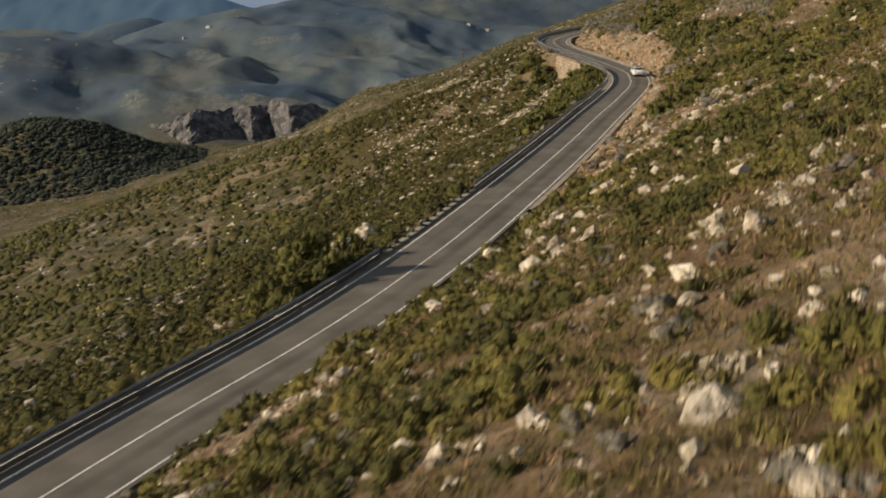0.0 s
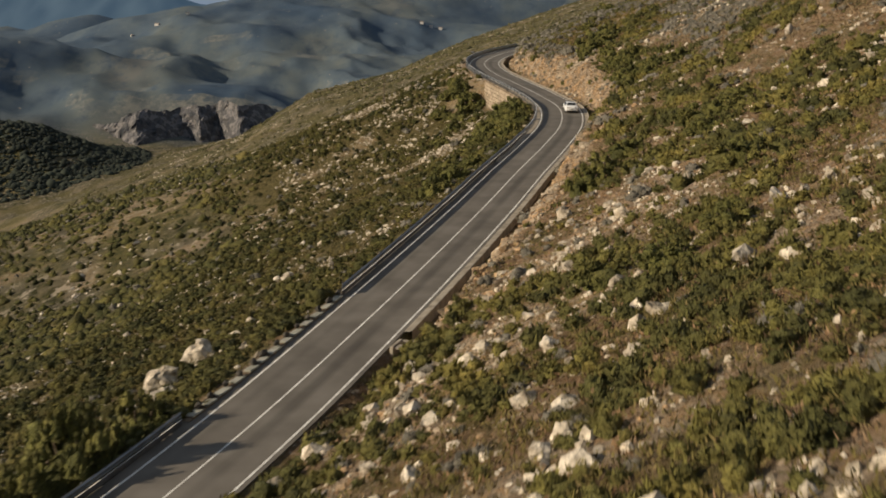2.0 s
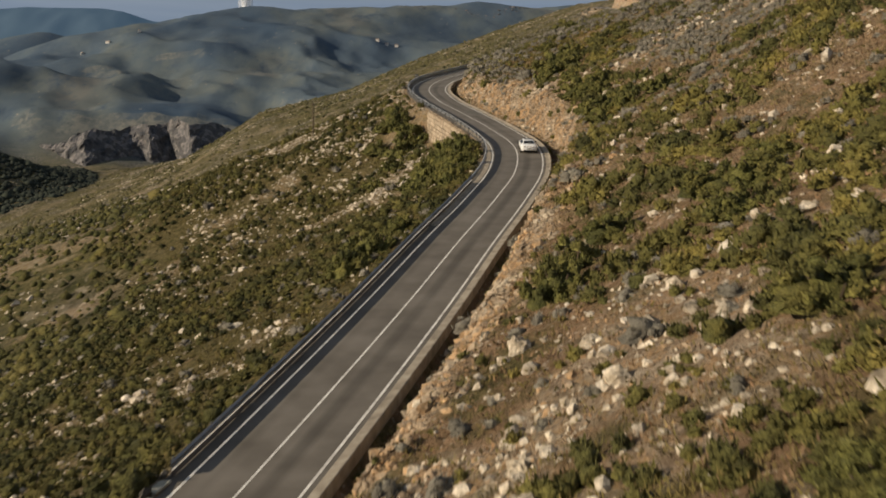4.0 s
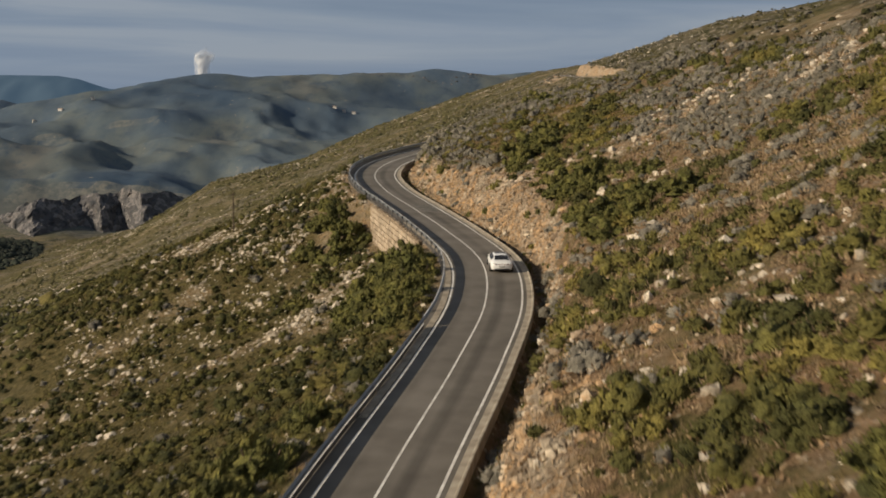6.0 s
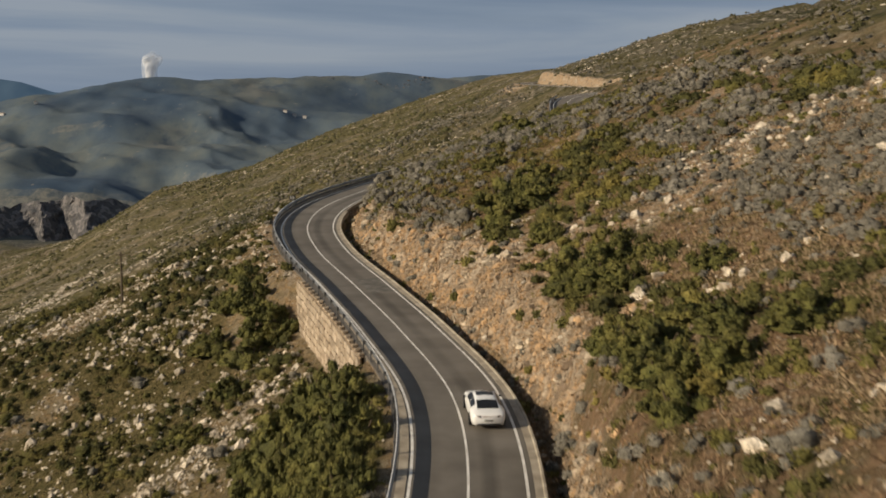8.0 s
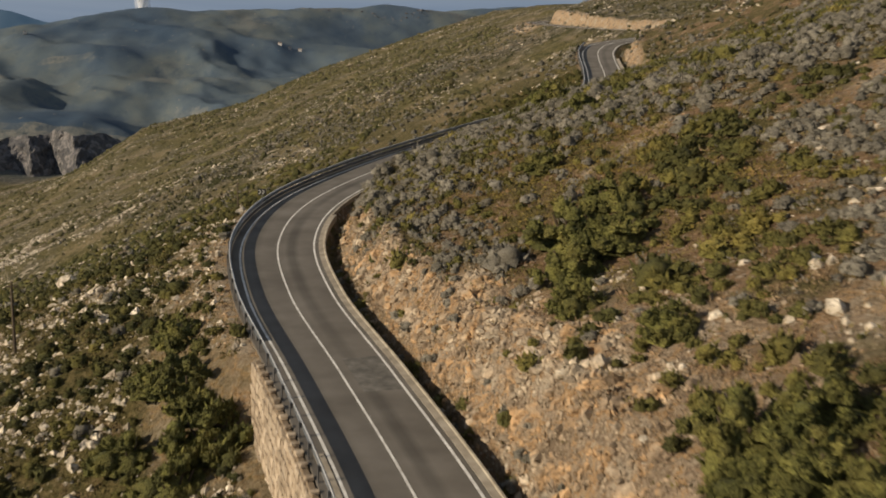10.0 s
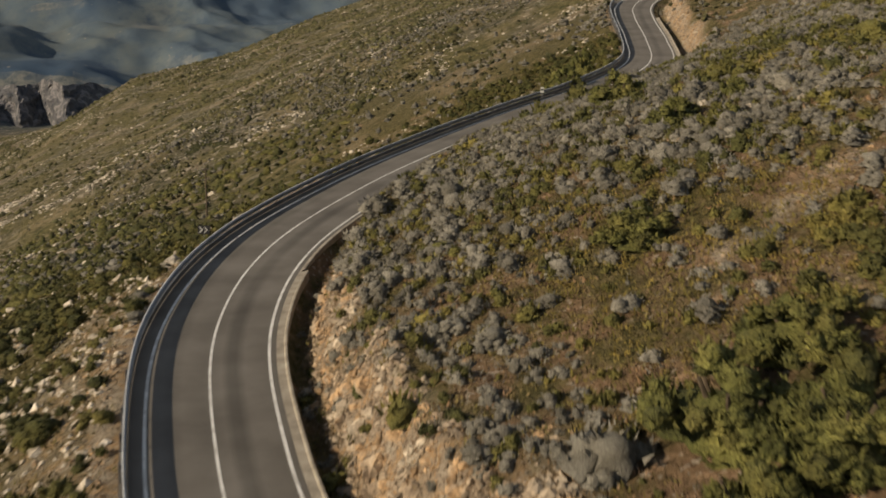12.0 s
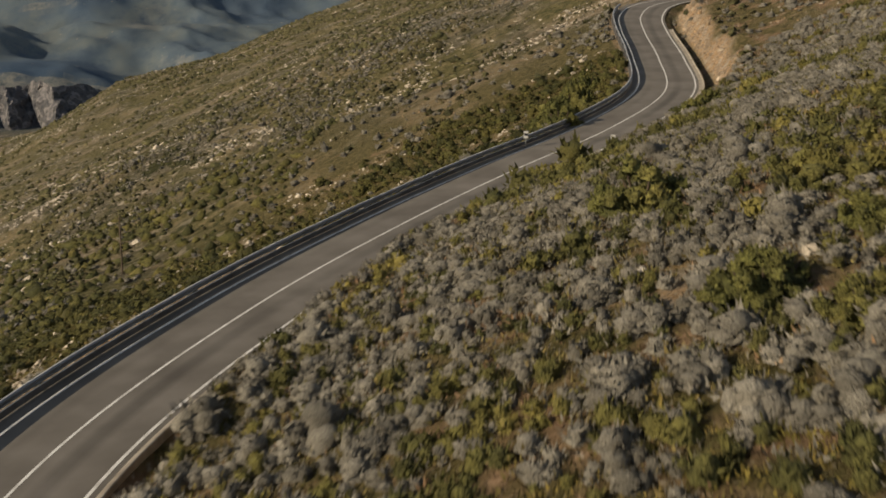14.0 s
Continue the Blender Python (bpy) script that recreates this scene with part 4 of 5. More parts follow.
    on = ((du > 45) & (du < 125) & (su < 345)) | ((su > 340) & (su < 450) & (du > 7) & (du < 70))
    x, y, s, d = (np.r_[a, b[on]] for a, b in ((x, xu), (y, yu), (s, su), (d, du)))
    # closer set where the slope below the bends stays in view
    xb, yb, sb, db = candidates(34000, -70, 90, 280, 560)
    on = ((db < -52) & (db > -150)) | ((db < 0) & (db > -60) & (sb > 350))
    x, y, s, d = (np.r_[a, b[on]] for a, b in ((x, xb), (y, yb), (s, sb), (d, db)))
    patch = 0.6 * lumps(x, y, 34, 57, 4) + 0.5 * lumps(x, y, 11, 51, 3)
    ok = rng.random(len(x)) < np.clip(0.95 - np.abs(d) / 320, 0.25, 0.85) * (0.1 + 0.95 * smooth(patch, -0.16, 0.2))
    x, y, d, patch = (v[ok] for v in (x, y, d, patch))
    grey = rng.random(len(x)) < np.where(d > 0, 0.5, 0.3 + 0.45 * smooth(lumps(x, y, 40, 59, 3), -0.15, 0.2))
    size = rng.gamma(4.0, 0.13, len(x)) + 0.3
    thin = [cushion_form(1, 4, 140 + k, around=4, length=(0.3, 0.55), width=(0.1, 0.18)) for k in range(8)]
    strew("far_scrub", thin, x[~grey], y[~grey], size[~grey], rng.uniform(0.6, 1.0, int((~grey).sum())), 0.06, LEAF_FAR, "green scrub dotted over the farther hillside", "shrubs")
    strew("far_grey_scrub", thin, x[grey], y[grey], size[grey], rng.uniform(0.6, 0.9, int(grey.sum())), 0.06, LEAF_GREY, "grey scrub dotted over the farther hillside", "shrubs")


def plant_far_spur():
    """The long spur beyond the bends: low bushes and outcrops too far off to show their twigs."""
    x, y, s, d = candidates(105000, -330, 220, 400, 1700)
    near = smooth(y, 500, 1100)
    patch = lumps(x, y, 24, 51, 4)
    ok = (d < -40) & (d > -560) & (rng.random(len(x)) < (0.06 + 0.75 * smooth(patch + 0.8 * lumps(x, y, 60, 57, 3), -0.1, 0.4)) * (1 - 0.35 * near))
    n = int(ok.sum())
    strew("spur_scrub", [pebble_form(320 + k) for k in range(10)], x[ok], y[ok], (rng.gamma(4.0, 0.17, n) + 0.35) * (1 + 0.5 * near[ok]), rng.uniform(0.5, 0.9, n), 0.0, LEAF_FAR, "dark scrub dotted over the distant spur", "shrubs")
    x, y, s, d = candidates(90000, -330, 220, 400, 1700)
    ok = (d < -40) & (d > -560) & (rng.random(len(x)) < 0.02 + 0.7 * smooth(lumps(x, y * 0.8, 28, 61, 5, 0.6), 0.1, 0.4))
    n = int(ok.sum())
    strew("spur_stones", [pebble_form(340 + k) for k in range(10)], x[ok], y[ok], np.minimum(rng.gamma(1.4, 0.26, n) + 0.2, 1.5), rng.uniform(0.4, 0.7, n), 0.0, LIMESTONE, "pale outcrops dotted over the distant spur", "stones")


def strew_stones():
    forms = [stone_form(100 + k) for k in range(14)]
    # thick in heaps beside the road, and a few round every boulder
    x, y, s, d = candidates(168000, -90, 135, -5, 386)
    ok = (np.abs(d) < 52) & (s < 350) & (s > -25) & (rng.random(len(x)) < 0.06 * (d < 0) + 0.13 * (s < 190) + 0.07 * (s < 85) * (d > 0) + 1.0 * heap(x, y, s, d) + (d < -4.4) * (s > 185) * (s < 262) * np.where(d > -11, 0.6, 0.75 * (d > -42) * smooth(lumps(x, y, 6, 67, 3), -0.1, 0.25)))
    bx, by = np.array([b[0] for b in BOULDERS]), np.array([b[1] for b in BOULDERS])
    bs = np.array([b[2] for b in BOULDERS])
    about = rng.integers(0, len(bx), 420)
    ox, oy = bx[about] + rng.normal(0, 1.3, 420) * (0.5 + bs[about]), by[about] + rng.normal(0, 1.3, 420) * (0.5 + bs[about])
    so, do, _ = beside_road(ox, oy)
    keep = (np.abs(do) > 5)
    x, y = np.r_[x[ok], ox[keep]], np.r_[y[ok], oy[keep]]
    size = np.minimum(0.08 + rng.gamma(1.2, 0.11, len(x)), 0.7)
    # the largest are things of their own
    s, d, _ = beside_road(x, y)
    own = np.where((size > 0.42) & (d > 0) & (d < 40) & (s < 205))[0]
    own = own[np.argsort(-size[own])][:240]
    meshes = []
    for k, (fv, ff) in enumerate(forms):
        me = bpy.data.meshes.new("rock")
        me.from_pydata([tuple(map(float, v)) for v in fv], [], [tuple(map(int, f)) for f in ff])
        me.materials.append(ROCK_PALE)
        meshes.append(me)
    for k, i in enumerate(own):
        ob = new("rock", meshes[k % len(meshes)])
        z = size[i] * float(rng.uniform(0.8, 1.2))
        ob.matrix_basis = Matrix.Translation((x[i], y[i], ground_at(x[i], y[i]) + 0.15 * size[i])) @ Matrix.Rotation(float(rng.uniform(0, 6.28)), 4, "Z") @ Matrix.Diagonal((size[i], size[i], z, 1))
        tagged(ob, "pale angular limestone rock lying on the slope", "rock", "rocks on the hillside")
    rest = np.setdiff1d(np.arange(len(x)), own)
    x, y, size = x[rest], y[rest], size[rest]
    small = size < 0.17
    for name, kinds, on, label in (("stones", forms, ~small, "pale weathered limestone stones lying thick on the slope"), ("small_stones", [pebble_form(60 + k) for k in range(10)], small, "small pale limestone stones between the tufts")):
        strew(name, kinds, x[on], y[on], size[on], rng.uniform(0.7, 1.25, int(on.sum())), 0.1, LIMESTONE, label, "stones")
    # thick on the spill below the bend
    along, out = rng.uniform(176, 264, 17000), -4.7 - rng.gamma(2.0, 6.0, 17000)
    at = on_road(along, out)
    on = (out > -40) & clear_of(at[:, 0], at[:, 1]) & ~((along < 203) & (out > -6)) & (rng.random(17000) < 0.04 + np.where(out > -6.2, 0.6, 0.55 * smooth(lumps(at[:, 0], at[:, 1], 7, 67, 4), 0.0, 0.25)))
    strew("spilled_stones", [pebble_form(80 + k) for k in range(12)], at[on, 0], at[on, 1], np.minimum(0.07 + rng.gamma(1.2, 0.1, int(on.sum())), 0.6), rng.uniform(0.6, 1.1, int(on.sum())), 0.1, LIMESTONE, "pale broken stones spilled down the slope below the bend", "stones")
    # on the farther hillside
    x, y, s, d = candidates(62000, -190, 220, 60, 640)
    xb, yb, sb, db = candidates(52000, -80, 110, 280, 640)
    x, y, s, d = (np.r_[a, b] for a, b in ((x, xb), (y, yb), (s, sb), (d, db)))
    far = ~((d > -52) & (d < 47) & (s < 350))
    n2 = smooth(lumps(x, y * 0.8, 22, 61, 5, 0.6), 0.14, 0.4)
    ok = far & (rng.random(len(x)) < 0.012 + 0.95 * n2 * np.where(d > 0, 0.35, 1.0) + 0.35 * smooth(s, 520, 560) * smooth(d, 8, 14) * (1 - smooth(d, 60, 80)))
    x, y, d = x[ok], y[ok], d[ok]
    size = np.minimum(0.18 + rng.gamma(1.3, 0.19, len(x)), 1.0)
    strew("far_stones", [pebble_form(k) for k in range(10)], x, y, size, rng.uniform(0.45, 0.8, len(x)), 0.1, LIMESTONE, "pale limestone outcrops dotted over the farther hillside", "stones")
    # the broken face of the cut, the spill below the wall and gravel among the stones
    x, y, s, d = candidates(270000, -40, 100, 0, 390)
    bare = rubble(x, y, s, d)
    near = (np.abs(d) > 4.3) & (np.abs(d) < 42) & ((d > 0) | (s > 150))
    ok = near & (rng.random(len(x)) < bare * np.where((d < 16) & (d > -13), 0.9, 0.35))
    x, y = x[ok], y[ok]
    size = 0.04 + rng.gamma(1.1, 0.085, len(x))
    size = np.where((d[ok] > 16) | (d[ok] < 0), np.minimum(size, 0.2), size)
    size = np.minimum(size, 0.7)
    # the face of the cutting itself, crowded with broken blocks and chips
    along, out = rng.uniform(58, 240, 62000), rng.uniform(4.7, 10.5, 62000)
    at = on_road(along, out)
    on = (rng.random(len(along)) < 0.62 * rubble(at[:, 0], at[:, 1], along, out)) & clear_of(at[:, 0], at[:, 1])
    x, y = np.r_[x, at[on, 0]], np.r_[y, at[on, 1]]
    size = np.r_[size, np.minimum(0.05 + rng.gamma(1.2, 0.075, int(on.sum())), 0.55)]
    lump = rng.integers(0, int(on.sum()), 170)
    x, y = np.r_[x, at[on, 0][lump]], np.r_[y, at[on, 1][lump]]
    size = np.r_[size, rng.uniform(0.35, 0.7, 170)]
    big = size > 0.17
    for name, kinds, on, label in (("broken_rock", forms, big, "broken tan and orange rock of the road cutting"), ("rock_chips", [pebble_form(30 + k) for k in range(10)], ~big, "sharp tan rock chips on the bare ground")):
        strew(name, kinds, x[on], y[on], size[on], rng.uniform(0.6, 1.2, int(on.sum())), 0.15, ROCK_TAN, label, "rubble")


# ---- large bushes ----
def bush_parts(seed, sprays, wide=1.0):
    """A many-stemmed evergreen bush of height and radius about 1, with stems and a ragged crown of leaf sprays in clumps."""
    g = np.random.default_rng(seed)
    root = new("bush")
    bm = bmesh.new()
    for k in range(5):
        a, r = 2 * math.pi * k / 5 + g.uniform(-0.4, 0.4), g.uniform(0.25, 0.5)
        top = Vector((math.cos(a) * r * wide, math.sin(a) * r * wide, g.uniform(0.45, 0.7)))
        m = look((0, 0, -0.12), top)
        ln = (top - Vector((0, 0, -0.12))).length
        bmesh.ops.create_cone(bm, cap_ends=True, segments=6, radius1=0.018, radius2=0.05, depth=ln, matrix=m @ Matrix.Translation((0, 0, -ln / 2)))
    part("trunk", bm, BARK, root)
    fv, ff = cushion_form(6, 150, seed + 900, 7, 0.4, (0.1, 0.2), (0.025, 0.05), 0.9)
    verts, faces, base = [fv * [wide * 0.92, wide * 0.92, 0.85]], [ff], len(fv)
    for k in range(46):
        a, r = g.uniform(0, 2 * np.pi), g.uniform(0.02, 1.0) ** 0.6
        at = np.array([np.cos(a) * r * wide * 0.85, np.sin(a) * r * wide * 0.85, 0.02 + g.uniform(0.1, 0.72) * (1.0 - 0.8 * r * r)])
        fv, ff = cushion_form(2, sprays, seed * 70 + k, 5, 0.45, (0.25, 0.5), (0.06, 0.12))
        verts.append(fv * g.uniform(0.16, 0.29) * [1, 1, 1.1] + at)
        faces.append(ff + base)
        base += len(fv)
    mesh_from("crown", np.vstack(verts), np.vstack(faces), LEAF_DARK, root, smooth=True)
    return tagged(root, "dense dark-green evergreen bush on the stony slope", "bush", "large bushes on the hillside")


BUSHES = [  # x, y, height, radius as a share of the height
    (-9.6, 81.0, 5.6, 0.62), (-11.5, 77.0, 3.6, 0.8), (-7.2, 85.5, 3.4, 0.7),
    (12.4, 148.5, 3.4, 0.9), (10.8, 145.0, 2.4, 1.0), (15.2, 155.0, 2.2, 0.9),
    (23.9, 196.0, 3.0, 0.9), (23.0, 200.5, 4.2, 0.8), (21.4, 204.0, 4.0, 0.85), (23.9, 190.0, 2.5, 0.9), (21.2, 197.5, 3.6, 0.9), (19.2, 202.0, 3.0, 1.0), (20.6, 192.5, 3.0, 0.95), (22.4, 185.5, 2.2, 1.0), (18.6, 196.5, 2.4, 1.1), (18.4, 188.0, 2.0, 1.1),
    (19.6, 229.5, 3.6, 0.9), (18.0, 233.0, 3.2, 1.0), (17.6, 226.5, 2.4, 1.1), (16.0, 236.5, 2.2, 1.1), (16.2, 220.0, 1.8, 1.2), (13.5, 214.0, 1.6, 1.2),
    (39.2, 203.0, 2.4, 1.1), (40.2, 199.5, 2.2, 1.2), (42.0, 202.0, 2.2, 1.2), (41.2, 196.5, 1.8, 1.2), (38.4, 199.8, 1.6, 1.1),
    (38.0, 187.0, 1.9, 1.2), (38.6, 183.0, 2.2, 1.2), (37.4, 179.0, 2.0, 1.2), (36.6, 174.5, 1.8, 1.2), (40.5, 185.5, 1.8, 1.2), (39.8, 177.0, 2.0, 1.2), (41.6, 181.0, 1.9, 1.2),
    (14.4, 232.0, 2.2, 1.1), (17.2, 240.0, 2.2, 1.0),
    (43.5, 177.0, 1.9, 1.2), (45.0, 192.0, 1.6, 1.2),
    (40.6, 231.5, 3.0, 1.2), (42.6, 228.5, 2.6, 1.2), (39.4, 226.4, 2.4, 1.1), (44.0, 233.5, 2.4, 1.2), (38.4, 221.6, 1.8, 1.0), (40.5, 214.0, 1.8, 1.1),
    (48.6, 259.6, 1.6, 1.2), (50.0, 256.5, 1.3, 1.2), (49.5, 272.5, 2.2, 1.1), (42.6, 247.0, 1.9, 1.2), (53.0, 262.5, 1.2, 1.2),
    (27.4, 92.5, 1.9, 1.3), (17.6, 81.2, 1.7, 1.4), (19.6, 77.0, 1.6, 1.4), (23.0, 79.0, 1.5, 1.3), (22.0, 114.6, 2.6, 0.9), (23.4, 118.5, 2.2, 1.0),
    (30.0, 110.4, 1.9, 1.2), (32.5, 114.6, 1.9, 1.3), (26.6, 121.6, 1.8, 1.3), (31.4, 119.5, 1.9, 1.3), (34.5, 117.5, 1.6, 1.3),
    (63.0, 337.5, 3.6, 0.8), (66.5, 344.0, 4.2, 0.7), (61.5, 331.0, 2.6, 0.9), (69.5, 352.0, 3.0, 0.9), (71.5, 321.0, 2.0, 1.0), (69.0, 318.0, 1.8, 1.1),
]


BUSHES += [(*map(float, on_road(q, -6.0 - 1.1 * (k % 2))[:2]), h, 1.0) for k, (q, h) in enumerate(((143.0, 2.0), (147.0, 2.4), (151.0, 2.6), (155.0, 2.8), (159.0, 3.0), (163.0, 3.0), (167.0, 2.8)))]


def build_bushes():
    kinds = [bush_parts(k, 36, 1.0) for k in range(4)]
    places = []
    for n, (x, y, h, w) in enumerate(BUSHES):
        CLEAR.append((x, y, h * w * 0.75))
        places.append(Matrix.Translation((x, y, ground_at(x, y) - 0.2 * h)) @ Matrix.Rotation(n * 2.4, 4, "Z") @ Matrix.Diagonal((h * w, h * w, h * 1.14, 1)))
    for n, at in enumerate(places[4:]):
        copy_thing(kinds[n % 4], at)
    for ob, at in zip(kinds, places):
        ob.matrix_basis = at


BOULDERS = [  # x, y, size
    (-7.4, 106.0, 1.15), (-9.1, 101.4, 1.35), (-8.2, 96.4, 0.95), (-3.9, 134.7, 0.72), (18.9, 107.6, 0.72), (13.5, 72.3, 0.58), (17.5, 70.1, 0.65), (15.6, 64.6, 0.58),
    (14.5, 44.8, 0.50), (9.3, 39.0, 0.65), (9.8, 35.6, 0.50), (6.8, 36.8, 0.50), (3.5, 47.5, 0.43), (-0.3, 19.6, 0.43), (0.3, 20.4, 0.40), (-1.0, 18.6, 0.50),
    (6.0, 17.6, 0.29), (25.0, 79.0, 0.79), (25.9, 78.2, 0.58), (27.2, 78.3, 0.58), (35.0, 111.6, 0.58), (36.0, 104.0, 0.72), (29.4, 109.7, 0.65), (40.9, 193.2, 0.58),
    (43.7, 187.1, 0.58), (44.6, 189.0, 0.43), (-0.6, 306.5, 1.71), (0.0, 301.7, 1.53), (2.0, 311.0, 0.94), (12.3, 234.4, 0.58), (19.0, 217.4, 0.65), (8.8, 237.3, 0.58),
    (11.2, 233.0, 0.50), (7.5, 64.0, 0.50), (12.0, 58.5, 0.58), (16.8, 92.0, 0.50), (20.5, 96.0, 0.43), (10.9, 250.8, 0.65), (31.0, 104.5, 0.58), (33.0, 107.0, 0.50),
]


def boulder(x, y, size, seed):
    g = np.random.default_rng(500 + seed)
    bm = bmesh.new()
    bmesh.ops.create_icosphere(bm, subdivisions=3, radius=1)
    cuts = [(g.normal(0, 1, 3), g.uniform(0.45, 0.8)) for _ in range(9)]
    shape = g.uniform(0.75, 1.25, 3) * (1, 1, 0.85)
    for v in bm.verts:
        c = np.array(v.co)
        for w, k in cuts:
            w = w / np.linalg.norm(w)
            c = c - max(0.0, float(c @ w) - k) * w
        at = Vector(c) + Vector((seed * 7.1, 0, 0))
        c = c * (1 + 0.34 * noise.noise(at * 1.9) - 0.3 * abs(noise.noise(at * 3.1)) + 0.1 * noise.noise(at * 7))
        v.co = c * shape * size
    for f in bm.faces:
        f.smooth = False
    ob = part("boulder", bm, LIMESTONE)
    ob.matrix_basis = Matrix.Translation((x, y, ground_at(x, y) + 0.22 * size)) @ Matrix.Rotation(g.uniform(0, 6), 4, "Z")
    CLEAR.append((x, y, size * 0.8))
    return tagged(ob, "pale weathered limestone boulder lying among the scrub", "boulder", "boulders on the hillside")


# ---- guard rails ----
def box_mesh(name, sx, sy, sz, material, bevel=0.01):
    bm = box(bmesh.new(), sx, sy, sz, (0, 0, 0), bevel)
    me = bpy.data.meshes.new(name)
    bm.to_mesh(me)
    bm.free()
    me.materials.append(material)
    return me


POST = box_mesh("post", 0.07, 0.12, 1.15, STEEL_DARK)
BLOCK = box_mesh("spacer", 0.1, 0.1, 0.26, STEEL_DARK)


def guard_rail(s0, s1, skirt, label, lightened=True):
    root = new("guard_rail")
    front = [(-3.63, 0.45), (-3.55, 0.49), (-3.55, 0.54), (-3.63, 0.58), (-3.63, 0.64), (-3.55, 0.68), (-3.55, 0.73), (-3.63, 0.78)]
    ring = front + [(d - 0.025, up) for d, up in front[::-1]]
    ribbon("beam", s0, s1, ring, STEEL, root)
    # the sun's gleam along the rail top is painted as a near-white strip
    tagged(ribbon("top_edge", s0, s1, [(-3.625, 0.783), (-3.625, 0.8), (-3.675, 0.8), (-3.675, 0.783)], STEEL_SUNLIT if lightened else STEEL_DARK, root), "upper edge painted bright for the sun on it" if lightened else "dull upper edge")
    for a, b in skirt:
        ob = ribbon("skirt", max(a, s0), min(b, s1), [(-3.58, 0.04), (-3.55, 0.1), (-3.58, 0.3), (-3.6, 0.34), (-3.63, 0.34), (-3.62, 0.04)], STEEL_DARK, root)
        tagged(ob, "dark lower metal skirt")
        # on the other rails this edge stands in for sun let through below the beam
        tagged(ribbon("skirt_edge", max(a, s0), min(b, s1), [(-3.56, 0.343), (-3.56, 0.36), (-3.64, 0.36), (-3.64, 0.343)], STEEL if lightened else STEEL_SUNLIT, root), "folded skirt edge, painted bright where it stands in for sunlight")
    s = s0 + 0.5
    while s < s1:
        p, turn = on_road(s, -3.78), Matrix.Rotation(heading(s), 4, "Z")
        ob = new("post", POST)
        ob.parent = root
        ob.matrix_basis = Matrix.Translation((p[0], p[1], p[2] + 0.22)) @ turn
        q = on_road(s, -3.69)
        sp = new("spacer", BLOCK)
        sp.parent = ob
        sp.matrix_basis = ob.matrix_basis.inverted() @ Matrix.Translation((q[0], q[1], q[2] + 0.62)) @ turn
        s += 4.0 if not 150 < s < 215 else 2.6
    return tagged(root, label, "guard rail", "guard rails along the road")


PALE_SLAB = surface("pale_slab", [(0.3, (0.27, 0.27, 0.22)), (0.55, (0.4, 0.39, 0.33)), (0.75, (0.5, 0.48, 0.42))], 1.8, 0.9, bump=0.3, bump_scale=8, per_object=0.15)
DARK_STONE = surface("dark_stone", [(0.3, (0.05, 0.046, 0.04)), (0.6, (0.095, 0.085, 0.072)), (0.75, (0.14, 0.125, 0.105))], 2.2, 0.95, bump=0.6, bump_scale=7, per_object=0.3)


def stone_parapet(s0, s1):
    """A low strip of pale slabs with squat dark blocks standing on it, where the rail is missing."""
    root = new("stone_parapet")
    ribbon("footing", s0, s1, [(-3.4, 0.05), (-3.4, -0.4), (-4.1, -0.4), (-4.1, 0.05)], MORTAR, root)
    g = np.random.default_rng(3)
    s, k = s0 + 0.4, 0
    while s < s1 - 1.2:
        long = g.uniform(1.1, 1.6)
        p = on_road(s + long / 2, -3.62 + g.uniform(-0.03, 0.03))
        turn = Matrix.Rotation(heading(s), 4, "Z")
        slab = part("slab", box(bmesh.new(), 0.5, long * 0.94, 0.14, (0, 0, 0), 0.03), PALE_SLAB, root)
        slab.matrix_basis = Matrix.Translation((p[0], p[1], p[2] + 0.12)) @ turn
        v, f = stone_form(700 + k % 6)
        block = mesh_from("block", v * [0.24, 0.5, 0.34], f, DARK_STONE, root)
        q = on_road(s + long, -3.82 + g.uniform(-0.05, 0.05))
        block.matrix_basis = Matrix.Translation((q[0], q[1], q[2] + 0.26)) @ turn
        s += long + g.uniform(0.2, 0.6)
        k += 1
    return tagged(root, "low parapet of pale slabs and squat dark stone blocks", "parapet")


